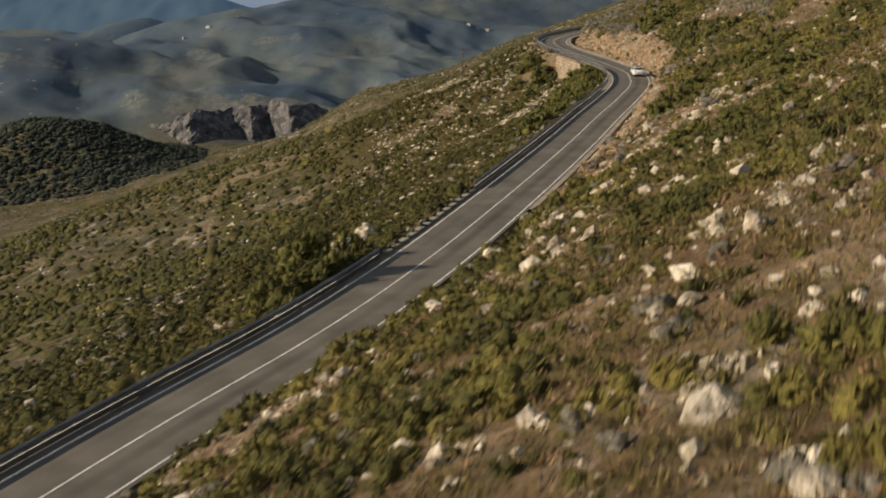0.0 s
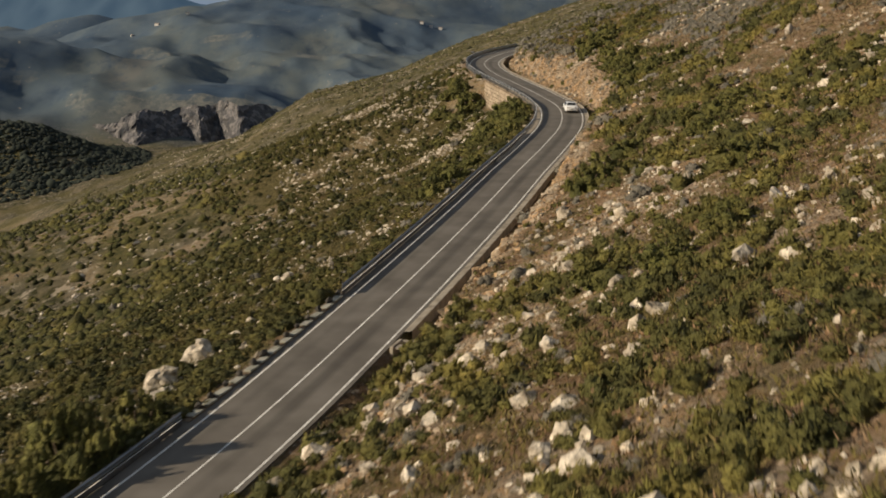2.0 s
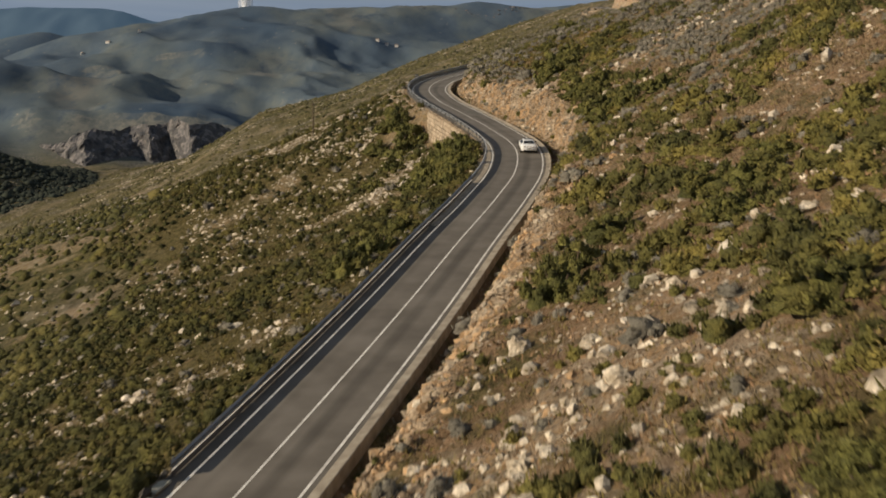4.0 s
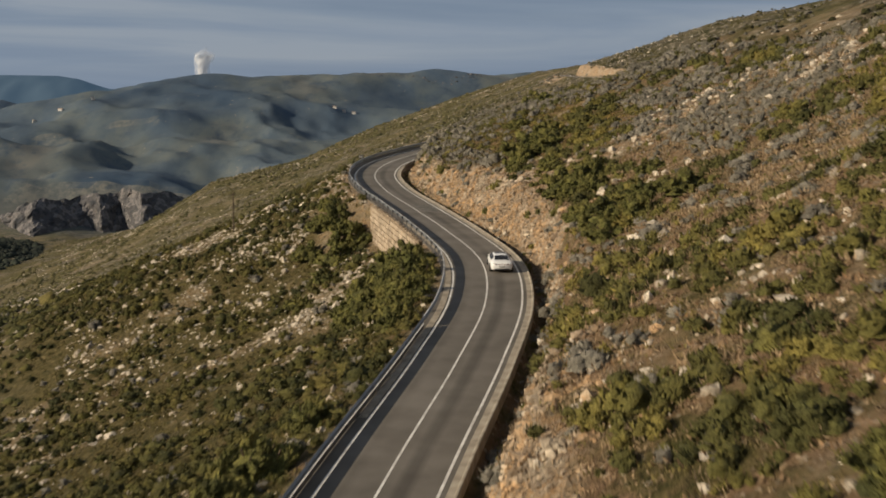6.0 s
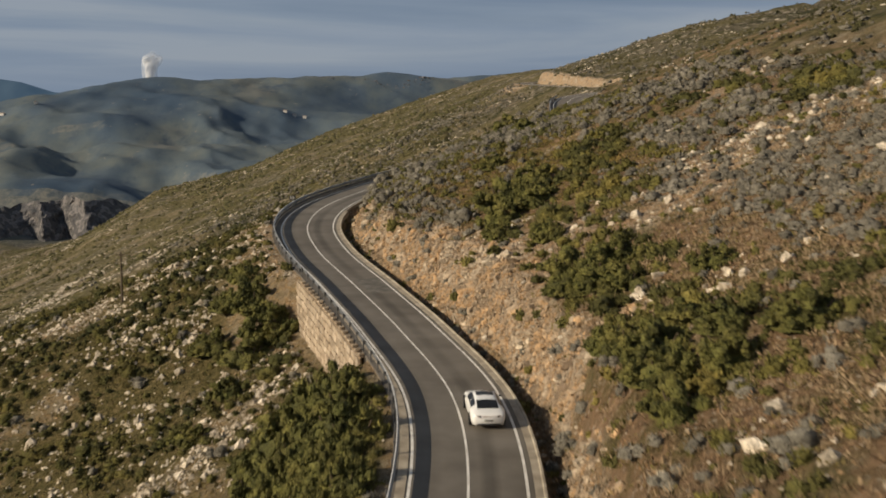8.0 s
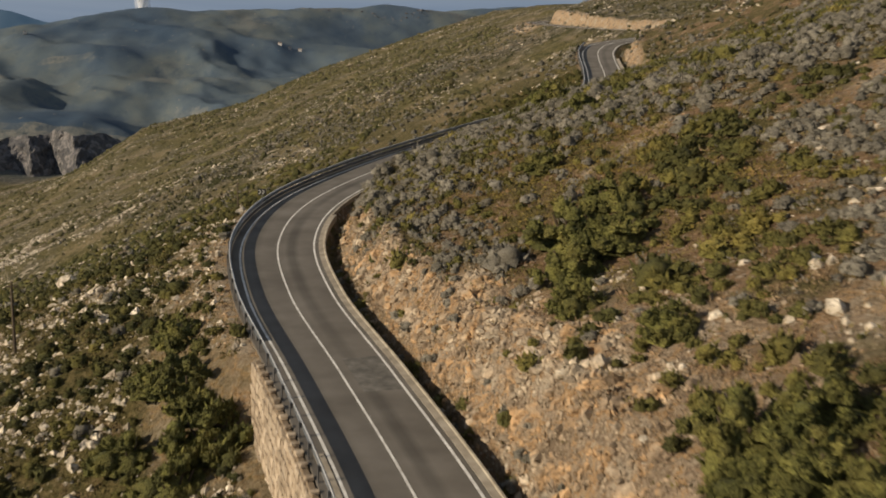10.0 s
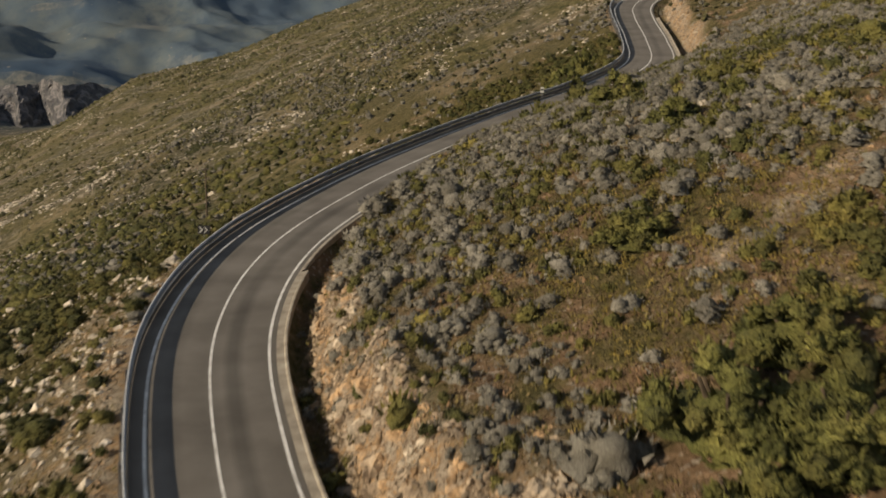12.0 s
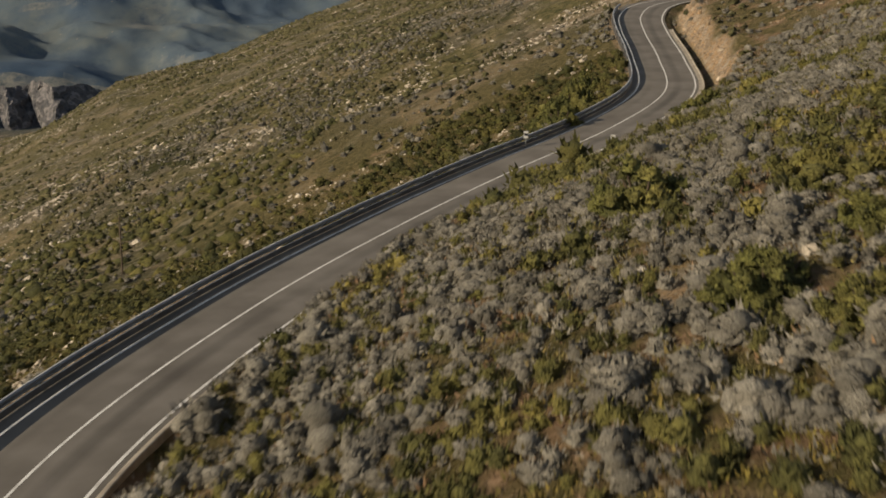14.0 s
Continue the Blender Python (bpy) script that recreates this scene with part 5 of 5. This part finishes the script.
# ---- retaining wall ----
def retaining_wall(s0, s1):
    root = new("wall_retaining")
    ribbon("core", s0, s1, [(-3.95, -0.1), (-3.95, -6.4), (-4.75, -6.4), (-4.22, -0.1)], MORTAR, root)
    g = np.random.default_rng(11)
    forms = []
    for k in range(8):
        bm = box(bmesh.new(), 0.3, 1, 1, (0, 0, 0), 0.06)
        for v in bm.verts:
            v.co += Vector(g.normal(0, 0.025, 3))
        me = bpy.data.meshes.new("stone")
        bm.to_mesh(me)
        bm.free()
        me.materials.append(WALL_STONE)
        forms.append(me)
    up, row, n = -0.25, 0, 0
    while up > -5.0 and n < 300:
        tall = g.uniform(0.45, 0.62)
        s = s0 + g.uniform(0, 0.5)
        while s < s1 - 0.3 and n < 300:
            long = g.uniform(0.7, 1.25)
            p = on_road(s + long / 2, -4.2 + 0.084 * (up - tall / 2) + g.uniform(-0.04, 0.03), up - tall / 2)
            ob = new("stone", forms[n % 8])
            ob.parent = root
            ob.matrix_basis = Matrix.Translation(p) @ Matrix.Rotation(heading(s + long / 2), 4, "Z") @ Matrix.Diagonal((1, long * 0.96, tall * 0.93, 1))
            s += long
            n += 1
        up -= tall
        row += 1
    # uneven coping with upright teeth
    s = s0 + 0.4
    while s < s1 - 0.3:
        p = on_road(s, -4.1, 0.02)
        ob = new("coping_stone", forms[int(s * 7) % 8])
        ob.parent = root
        ob.matrix_basis = Matrix.Translation(p) @ Matrix.Rotation(heading(s), 4, "Z") @ Matrix.Diagonal((1.3, g.uniform(0.3, 0.5), g.uniform(0.12, 0.2), 1))
        s += g.uniform(1.0, 1.5)
    return tagged(root, "tan rubble-stone retaining wall holding up the road's outer edge", "wall", kind="structure")


def culvert(s, d):
    """A concrete catch pit at the head of the ditch."""
    root = new("culvert")
    turn = Matrix.Rotation(heading(s), 4, "Z")
    for name, sx, sy, sz, dx, dy, dz in (("side_wall", 0.25, 1.9, 1.3, -0.55, 0, -0.45), ("side_wall", 0.25, 1.9, 1.1, 1.05, 0, -0.5), ("head_wall", 1.4, 0.25, 1.2, 0.25, 0.85, -0.45), ("slab", 1.5, 0.8, 0.16, 0.35, -0.4, 0.05)):
        ob = part(name, box(bmesh.new(), sx, sy, sz, (0, 0, 0), 0.03), CONCRETE, root)
        ob.matrix_basis = Matrix.Translation((dx, dy, dz))
    root.matrix_basis = Matrix.Translation(on_road(s, d)) @ turn
    return tagged(root, "weathered concrete culvert head beside the road", "culvert")


# ---- signs and poles ----
WHITE = surface("white_paint", [(0.3, (0.42, 0.42, 0.4)), (0.7, (0.56, 0.56, 0.54))], 3, 0.5)
BLACK = surface("black_paint", [(0.3, (0.02, 0.02, 0.022)), (0.7, (0.035, 0.035, 0.038))], 3, 0.5)
WOOD = surface("pole_wood", [(0.3, (0.07, 0.055, 0.04)), (0.7, (0.13, 0.1, 0.07))], 4, 0.9)


def chevron_sign(x, y, top, yaw):
    root = new("chevron_sign")
    z = ground_at(x, y)
    bm = bmesh.new()
    bmesh.ops.create_cone(bm, cap_ends=True, segments=8, radius1=0.035, radius2=0.035, depth=top - z + 0.3, matrix=Matrix.Translation((0, 0.04, (top + z) / 2 - z - 0.15)))
    part("post", bm, STEEL, root)
    board = part("board", box(bmesh.new(), 0.8, 0.03, 0.6, (0, 0, 0), 0.01), BLACK, root)
    board.matrix_basis = Matrix.Translation((0, 0, top - z - 0.3))
    for dx in (-0.2, 0.12):
        bm = bmesh.new()
        for sgn in (1, -1):
            box(bm, 0.3, 0.012, 0.08, (dx, -0.022, sgn * 0.1), 0, Matrix.Rotation(sgn * radians(45), 4, "Y"))
        part("chevron", bm, WHITE, board)
    root.matrix_basis = Matrix.Translation((x, y, z)) @ Matrix.Rotation(yaw, 4, "Z")
    return tagged(root, "black bend sign with white chevrons on a steel post", "road sign")


def marker_board(x, y, z0, yaw, bar):
    root = new("marker_board")
    bm = bmesh.new()
    bmesh.ops.create_cone(bm, cap_ends=True, segments=8, radius1=0.03, radius2=0.03, depth=1.5, matrix=Matrix.Translation((0, 0.03, 0.5)))
    part("post", bm, STEEL, root)
    board = part("board", box(bmesh.new(), 0.38, 0.03, 0.6, (0, 0, 1.1), 0.01), WHITE, root)
    part("bar", box(bmesh.new(), bar, 0.012, 0.2, (0, -0.022, 1.12)), BLACK, board)
    root.matrix_basis = Matrix.Translation((x, y, z0)) @ Matrix.Rotation(yaw, 4, "Z")
    return tagged(root, "small white marker board on a post beside the road", "road sign", "marker boards")


def utility_pole(x, y, tall):
    root = new("utility_pole")
    bm = bmesh.new()
    bmesh.ops.create_cone(bm, cap_ends=True, segments=8, radius1=0.14, radius2=0.09, depth=tall + 0.5, matrix=Matrix.Translation((0, 0, tall / 2 - 0.25)))
    part("pole", bm, WOOD, root)
    part("crossarm", box(bmesh.new(), 0.9, 0.08, 0.1, (0, -0.1, tall - 0.35)), WOOD, root)
    root.matrix_basis = Matrix.Translation((x, y, ground_at(x, y)))
    return tagged(root, "slim bare wooden pole standing on the slope", "pole", "poles on the slope")


# ---- the car ----
CAR_WHITE = surface("white_car_paint", [(0.3, (0.74, 0.75, 0.76)), (0.7, (0.8, 0.81, 0.82))], 2, 0.25, spec=0.5)
GLASS_DARK = surface("tinted_glass", [(0.3, (0.01, 0.011, 0.013)), (0.7, (0.016, 0.017, 0.02))], 2, 0.3, spec=0.22)
RUBBER = surface("tyre_rubber", [(0.3, (0.015, 0.015, 0.016)), (0.7, (0.025, 0.025, 0.026))], 4, 0.9)
RIM = surface("dark_alloy", [(0.3, (0.08, 0.08, 0.085)), (0.7, (0.14, 0.14, 0.145))], 4, 0.35, 0.8)
LAMP_RED = surface("tail_lamp_red", [(0.3, (0.12, 0.008, 0.008)), (0.7, (0.2, 0.012, 0.01))], 4, 0.2)

# along the car from tail to nose: y, sill half-width, waist half-width, shoulder half-width, roof half-width, then heights of sill, waist, shoulder, roof edge, top
CAR = [(-2.52, 0.62, 0.74, 0.66, 0.40, 0.42, 0.62, 0.80, 0.84, 0.85), (-2.40, 0.80, 0.90, 0.84, 0.58, 0.30, 0.62, 0.88, 0.94, 0.96),
       (-2.05, 0.88, 0.97, 0.93, 0.66, 0.24, 0.62, 0.94, 1.03, 1.05), (-1.60, 0.90, 0.98, 0.95, 0.64, 0.22, 0.62, 0.96, 1.16, 1.19),
       (-1.00, 0.90, 0.96, 0.92, 0.60, 0.20, 0.60, 0.94, 1.31, 1.35), (-0.30, 0.90, 0.95, 0.90, 0.60, 0.20, 0.58, 0.92, 1.37, 1.42),
       (0.30, 0.90, 0.95, 0.90, 0.61, 0.20, 0.58, 0.92, 1.35, 1.40), (0.80, 0.90, 0.95, 0.90, 0.64, 0.20, 0.58, 0.92, 1.20, 1.25),
       (1.30, 0.90, 0.96, 0.91, 0.72, 0.21, 0.58, 0.90, 0.98, 1.02), (1.80, 0.88, 0.97, 0.90, 0.60, 0.22, 0.56, 0.86, 0.88, 0.92),
       (2.25, 0.84, 0.92, 0.84, 0.50, 0.24, 0.50, 0.74, 0.80, 0.83), (2.48, 0.66, 0.76, 0.66, 0.40, 0.30, 0.48, 0.62, 0.68, 0.70)]


def car_skin(y, u):
    """A place on the car's skin: y along it, u from 0 at the right sill over 4 at the roof's middle to 8 at the left sill."""
    t = np.array(CAR)
    c = [np.interp(y, t[:, 0], t[:, k]) for k in range(1, 10)]
    half = [(c[0], c[4]), (c[1], c[5]), (c[2], c[6]), (c[3], c[7]), (0.0, c[8])]
    v = u if u <= 4 else 8 - u
    k = min(int(v), 3)
    f = v - k
    x = half[k][0] * (1 - f) + half[k + 1][0] * f
    z = half[k][1] * (1 - f) + half[k + 1][1] * f
    return Vector((x if u <= 4 else -x, y, z))


def skin_patch(ys, us, out=0.0):
    """A patch of the car's skin, lifted off it by out."""
    bm = bmesh.new()
    grid = []
    for y in ys:
        row = []
        for u in us:
            p = car_skin(y, u)
            n = (car_skin(y, u + 0.01) - car_skin(y, u - 0.01)).cross(car_skin(y + 0.02, u) - car_skin(y - 0.02, u)) if 0 < u < 8 else Vector((0, 0, 0))
            if n.length > 0:
                n = n.normalized()
                if n.dot(p - Vector((0, y, 0.6))) < 0:
                    n = -n
            row.append(bm.verts.new(p + n * out))
        grid.append(row)
    for a, b in zip(grid, grid[1:]):
        for i in range(len(us) - 1):
            bm.faces.new((a[i], a[i + 1], b[i + 1], b[i]))
    return bm


def build_car(s, d):
    root = new("car")
    ys = np.linspace(-2.52, 2.48, 41)
    us = [0, 0.5, 1, 1.5, 2, 2.5, 3, 3.4, 4, 4.6, 5, 5.5, 6, 6.5, 7, 7.5, 8]
    bm = skin_patch(ys, us)
    bm.verts.ensure_lookup_table()
    n = len(us)
    for r in (0, len(ys) - 1):
        ring = [bm.verts[r * n + i] for i in range(n)]
        bm.faces.new(ring if r else ring[::-1])
    for r in range(len(ys) - 1):
        bm.faces.new((bm.verts[r * n], bm.verts[(r + 1) * n], bm.verts[(r + 1) * n + n - 1], bm.verts[r * n + n - 1]))
    bmesh.ops.recalc_face_normals(bm, faces=bm.faces)
    for f in bm.faces:
        f.smooth = True
    body = part("body", bm, CAR_WHITE, root)
    part("rear_window", skin_patch(np.linspace(-1.92, -1.08, 6), np.linspace(3.08, 4.92, 7), 0.012), GLASS_DARK, root, "dark tinted rear window")
    part("windscreen", skin_patch(np.linspace(0.62, 1.26, 5), np.linspace(3.05, 4.95, 7), 0.012), GLASS_DARK, root, "dark windscreen")
    part("sunroof", skin_patch(np.linspace(-0.45, 0.4, 4), np.linspace(3.2, 4.8, 5), 0.01), GLASS_DARK, root, "dark glass sunroof")
    for lo, hi in ((2.12, 2.9), (5.1, 5.88)):
        for a, b in ((-1.45, -0.42), (-0.34, 0.78)):
            part("side_window", skin_patch(np.linspace(a, b, 5), np.linspace(lo, hi, 4), 0.012), GLASS_DARK, root)
    for lo, hi in ((1.35, 1.62), (6.38, 6.65)):
        part("headlight", skin_patch(np.linspace(2.1, 2.4, 4), np.linspace(lo + 0.2, hi + 0.1, 3), 0.012), GLASS_DARK, root, "dark smoked headlight")
    tail = part("light_bar", box(bmesh.new(), 1.3, 0.05, 0.045, (0, -2.5, 0.8), 0.015), LAMP_RED, root, "thin dark red light strip")
    for x in (-0.62, 0.62):
        part("tail_light", box(bmesh.new(), 0.36, 0.07, 0.11, (x, -2.46, 0.8), 0.02, Matrix.Rotation(math.copysign(0.3, x), 4, "Z")), BLACK, root, "dark smoked tail light")
    plate = part("number_plate", box(bmesh.new(), 0.52, 0.02, 0.11, (0, -2.525, 0.58), 0.005), WHITE, root)
    part("bar", box(bmesh.new(), 0.4, 0.012, 0.05, (0, -2.536, 0.58)), BLACK, plate)
    part("diffuser", box(bmesh.new(), 1.3, 0.12, 0.16, (0, -2.44, 0.36), 0.03), BLACK, root, "black lower bumper insert")
    for x in (-1.05, 1.05):
        part("mirror", box(bmesh.new(), 0.17, 0.1, 0.12, (x * 0.98, 0.72, 0.97), 0.03), BLACK, root, "small black door mirror")
    for x in (-0.87, 0.87):
        for y in (-1.45, 1.5):
            bm = bmesh.new()
            turn = Matrix.Translation((x, y, 0.36)) @ Matrix.Rotation(radians(90), 4, "Y")
            bmesh.ops.create_cone(bm, cap_ends=True, segments=28, radius1=0.36, radius2=0.36, depth=0.27, matrix=turn)
            tyre = part("tyre", bm, RUBBER, root)
            bm = bmesh.new()
            bmesh.ops.create_cone(bm, cap_ends=True, segments=20, radius1=0.25, radius2=0.25, depth=0.285, matrix=turn)
            for k in range(5):
                box(bm, 0.3, 0.05, 0.22, (x, y, 0.36), 0, Matrix.Rotation(k * 2 * math.pi / 5, 4, "X") @ Matrix.Translation((0, 0, 0.12)))
            part("rim", bm, RIM, tyre)
    p = on_road(s, d)
    q = on_road(s + 2, d)
    root.matrix_basis = Matrix.Translation((p[0], p[1], p[2] + 0.008)) @ Matrix.Rotation(heading(s), 4, "Z") @ Matrix.Rotation(math.atan2(q[2] - p[2], 2.0), 4, "X")
    return tagged(root, "white four-door fastback car with tinted windows and a sunroof", "car")


# ---- far things ----
def far_mountains():
    """The last range, at the end of the land, with blue haze painted in and a faint glow."""
    m = bpy.data.materials.new("hazed_range")
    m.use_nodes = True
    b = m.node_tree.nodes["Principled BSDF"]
    # the air's haze is put into base colour and emission
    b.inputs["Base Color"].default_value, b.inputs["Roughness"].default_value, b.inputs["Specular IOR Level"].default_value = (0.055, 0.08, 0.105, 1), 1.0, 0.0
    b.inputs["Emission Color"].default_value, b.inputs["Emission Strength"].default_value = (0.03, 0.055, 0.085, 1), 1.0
    xs, ts = np.arange(-2600, 3000, 18.0), np.linspace(0, 1, 14)
    x, t = np.meshgrid(xs, ts)
    crest = np.interp(x, [-2600, -1500, -1150, -950, -820, -600, 0, 800, 3000], [60, 78, 86, 66, 30, 20, 40, 95, 120]) + 14 * lumps(x, x * 0, 240, 71, 4)
    fold = 26 * lumps(x, t * 400, 90, 73, 4)
    y = 4900 - 420 * (1 - t) + fold
    z = -140 + (crest + 140) * np.sin(t * math.pi / 2) + 12 * lumps(x, t * 300, 60, 75, 3) * (1 - t) * t * 4
    i = (np.arange(len(ts) - 1)[:, None] * len(xs) + np.arange(len(xs) - 1)[None, :]).ravel()
    faces = np.stack([i, i + 1, i + len(xs) + 1, i + len(xs)], 1)
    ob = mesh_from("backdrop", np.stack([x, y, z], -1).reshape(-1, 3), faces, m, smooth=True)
    return tagged(ob, "distant mountain range on the horizon, blued and faintly glowing for haze", "mountains", kind="structure")



STEAM = surface("steam", [(0.3, (0.78, 0.82, 0.9)), (0.7, (0.88, 0.91, 0.95))], 0.02, 1.0)
HOUSE_WALL = surface("house_wall", [(0.3, (0.5, 0.48, 0.46)), (0.7, (0.62, 0.61, 0.58))], 0.3, 0.9)
HOUSE_ROOF = surface("house_roof", [(0.3, (0.3, 0.24, 0.2)), (0.7, (0.42, 0.35, 0.3))], 0.5, 0.9)


def steam_plume(x, y, z):
    """A soft rising column: thin uneven skins, one inside the other, the outer ones nearly clear."""
    rows, around = 34, 36
    t, a = np.meshgrid(np.linspace(0, 1, rows), np.linspace(0, 2 * np.pi, around, endpoint=False), indexing="ij")
    i, j = np.meshgrid(np.arange(rows - 1), np.arange(around), indexing="ij")
    n = (j + 1) % around
    ring = np.stack([i * around + j, i * around + n, (i + 1) * around + n, (i + 1) * around + j], -1).reshape(-1, 4)
    verts, faces, thick = [], [], []
    for k, (wide, tall, dense) in enumerate(((1.2, 1.0, 0.2), (0.9, 0.95, 0.38), (0.6, 0.88, 0.6))):
        r = wide * (20 + 15 * t ** 1.4) * (1 + 0.5 * lumps(np.cos(a) * 20 + 500 + 90 * k, np.sin(a) * 20 + t * 110, 26, 81, 4)) * (1 - smooth(t, 0.8, 1.0) * 0.85)
        lean = 16 * t * t - 4 * t
        verts.append(np.stack([x + lean + r * np.cos(a), y + r * np.sin(a), z + 126 * tall * t + 0 * a], -1).reshape(-1, 3))
        faces.append(ring + k * rows * around)
        thick.append((dense * (1 - 0.7 * smooth(t, 0.7, 1.0))).ravel())
    ob = mesh_from("steam_plume", np.vstack(verts), np.vstack(faces), STEAM, smooth=True)
    ob.data.attributes.new("dense", "FLOAT", "POINT").data.foreach_set("value", np.concatenate(thick).astype(np.float32))
    nodes, links = STEAM.node_tree.nodes, STEAM.node_tree.links
    dense = nodes.new("ShaderNodeAttribute")
    dense.attribute_name = "dense"
    links.new(dense.outputs["Fac"], nodes["Principled BSDF"].inputs["Alpha"])
    return tagged(ob, "thin white column of steam rising behind the far hill", "steam")


CLIFF_ROCK = surface("far_cliff_rock", [(0.36, (0.042, 0.046, 0.054)), (0.45, (0.096, 0.094, 0.102)), (0.5, (0.069, 0.071, 0.074)), (0.57, (0.199, 0.188, 0.191)), (0.66, (0.117, 0.115, 0.122))], 0.06, 0.95, detail=9.0, bump=0.9, bump_scale=0.14, bump_dist=5.0)


def far_cliff():
    """A ragged rock face across the valley: sharp buttresses with one side to the sun and one away from it."""
    g = np.random.default_rng(21)
    xs, ts = np.arange(-610, -196, 2.5), np.linspace(0, 1, 24)
    crest = np.interp(xs, [-610, -560, -500, -470, -455, -440, -410, -392, -370, -352, -338, -318, -303, -280, -250, -220, -197], [0, 8, 28, 44, 47, 43, 36, 42, 55, 56, 52, 60, 62, 58, 52, 34, 0])
    crest = 1.12 * crest * (1 + 0.16 * lumps(xs, xs * 0, 26, 83, 4)) + 2 * lumps(xs, xs * 0 + 9, 6, 85, 2)
    x, t = np.meshgrid(xs, ts)
    y = np.interp(x - 16 * (1 - t), *CLIFF_LINE) + 62 * t ** 1.1 + 20 * lumps(x, t * 60, 30, 87, 4) + 6 * lumps(x, t * 60, 9, 89, 3)
    base = height(xs, np.interp(xs, *CLIFF_LINE) - 8) - 10
    z = base[None] + (10 + np.clip(crest, 0, None))[None] * (t ** 0.85 + 0.05 * lumps(x, t * 80, 16, 91, 3) * (t > 0))
    back = np.stack([xs, y[-1] + 75, base - 2], 1)
    verts = np.vstack([np.stack([x, y, z], -1).reshape(-1, 3), back])
    n = len(xs)
    i = (np.arange(len(ts))[:, None] * n + np.arange(n - 1)[None, :]).ravel()
    ob = mesh_from("cliff", verts, np.stack([i, i + 1, i + n + 1, i + n], 1), CLIFF_ROCK)
    return tagged(ob, "ragged pale limestone cliff across the valley", "cliff")


def valley_wood():
    """Added dark clumps that stand in for a cloud's shadow on the near knoll in the valley."""
    n = 5200
    a, r = rng.uniform(0, 2 * np.pi, n), np.sqrt(rng.uniform(0, 1, n))
    x, y = -505 + 200 * r * np.cos(a), 1455 + 165 * r * np.sin(a)
    strew("valley_wood", [pebble_form(360 + k) for k in range(10)], x, y, rng.gamma(6.0, 0.6, n) + 1.6, rng.uniform(0.45, 0.75, n), 0.1, KNOLL_SHADE, "dark clumps standing in for cloud shadow on the knoll in the valley", "woodland")


def far_outcrops():
    """Pale rock breaking out along the far plateau's brow."""
    x = rng.uniform(20, 560, 260)
    y = 3780 + 120 * lumps(x, 0 * x, 200, 95, 2) + rng.normal(0, 14, 260)
    strew("far_outcrops", [stone_form(640 + k) for k in range(8)], x, y, rng.gamma(2.0, 1.0, 260) + 0.8, rng.uniform(0.5, 0.8, 260), 0.2, CLIFF_ROCK, "pale rock outcrops along the brow of the far plateau", "rocks")


def house(x, y, w, l, h, yaw):
    root = new("house")
    part("wall", box(bmesh.new(), w, l, h + 2, (0, 0, h / 2 - 1)), HOUSE_WALL, root)
    bm = bmesh.new()
    pts = [(-w / 2 - 0.4, -l / 2 - 0.4, h), (w / 2 + 0.4, -l / 2 - 0.4, h), (w / 2 + 0.4, l / 2 + 0.4, h), (-w / 2 - 0.4, l / 2 + 0.4, h), (0, -l / 2 - 0.4, h + w * 0.28), (0, l / 2 + 0.4, h + w * 0.28)]
    v = [bm.verts.new(p) for p in pts]
    for f in ((0, 1, 4), (1, 2, 5, 4), (2, 3, 5), (3, 0, 4, 5), (3, 2, 1, 0)):
        bm.faces.new([v[i] for i in f])
    part("roof", bm, HOUSE_ROOF, root)
    root.matrix_basis = Matrix.Translation((x, y, ground_at(x, y))) @ Matrix.Rotation(yaw, 4, "Z")
    return tagged(root, "small pale rendered farmhouse on the far hillside", "house", "farmhouses across the valley")


# ---- setting it all out ----
for k, (bx, by, bs) in enumerate(BOULDERS):
    boulder(bx, by, bs, k)
build_bushes()
guard_rail(-BACK + 5, 48, [(-BACK + 5, 48)], "galvanised steel guard rail with a dark lower skirt", False)
stone_parapet(48.5, 70.5)
guard_rail(71, 139, [(71, 139)], "galvanised steel guard rail on a straight with a dark lower skirt", False)
guard_rail(139.3, 378, [(203, 376)], "galvanised steel guard rail round the bends on short posts")
retaining_wall(174, 200)
culvert(62.5, 4.1)
chevron_sign(22.3, 275.3, 53.0, radians(-8))
marker_board(56.6, 323.4, ground_at(56.6, 323.4) + 0.1, radians(-20), 0.3)
marker_board(63.3, 321.0, on_road(304.0, 3.5)[2] - 0.3, radians(-20), 0.2)
utility_pole(3.6, 255.0, 5.6)
utility_pole(17.6, 373.0, 7.5)
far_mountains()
steam_plume(-414, 4560, 62)
far_cliff()
valley_wood()
far_outcrops()
for hx, hy, hw, hl, hh, ha in ((-701, 3135, 8, 11, 4, 0.4), (-640, 3160, 7, 12, 4, 1.2), (-560, 3170, 8, 10, 4, 0.2), (60, 3150, 7, 9, 4, 1.4), (84, 3156, 7, 8, 4, 1.5), (110, 3160, 7, 9, 4, 1.5), (420, 3500, 8, 12, 4, 0.7)):
    house(hx, hy, hw, hl, hh, ha)
verge = ribbon("verge", 120, 186, [(-3.5, 0.03), (-3.5, -0.3), (-3.02, -0.3), (-3.02, 0.03)], CONCRETE)
tagged(verge, "narrow tan concrete strip under the guard rail", "verge", kind="structure")
stripe("repair_patch", 1.65, 193.5, 199.0, 2.1, "paler rough asphalt repair across one lane", ASPHALT_PATCH, 0.004)
build_car(160.5, 1.35)
plant_hillside()
plant_far_spur()
strew_stones()
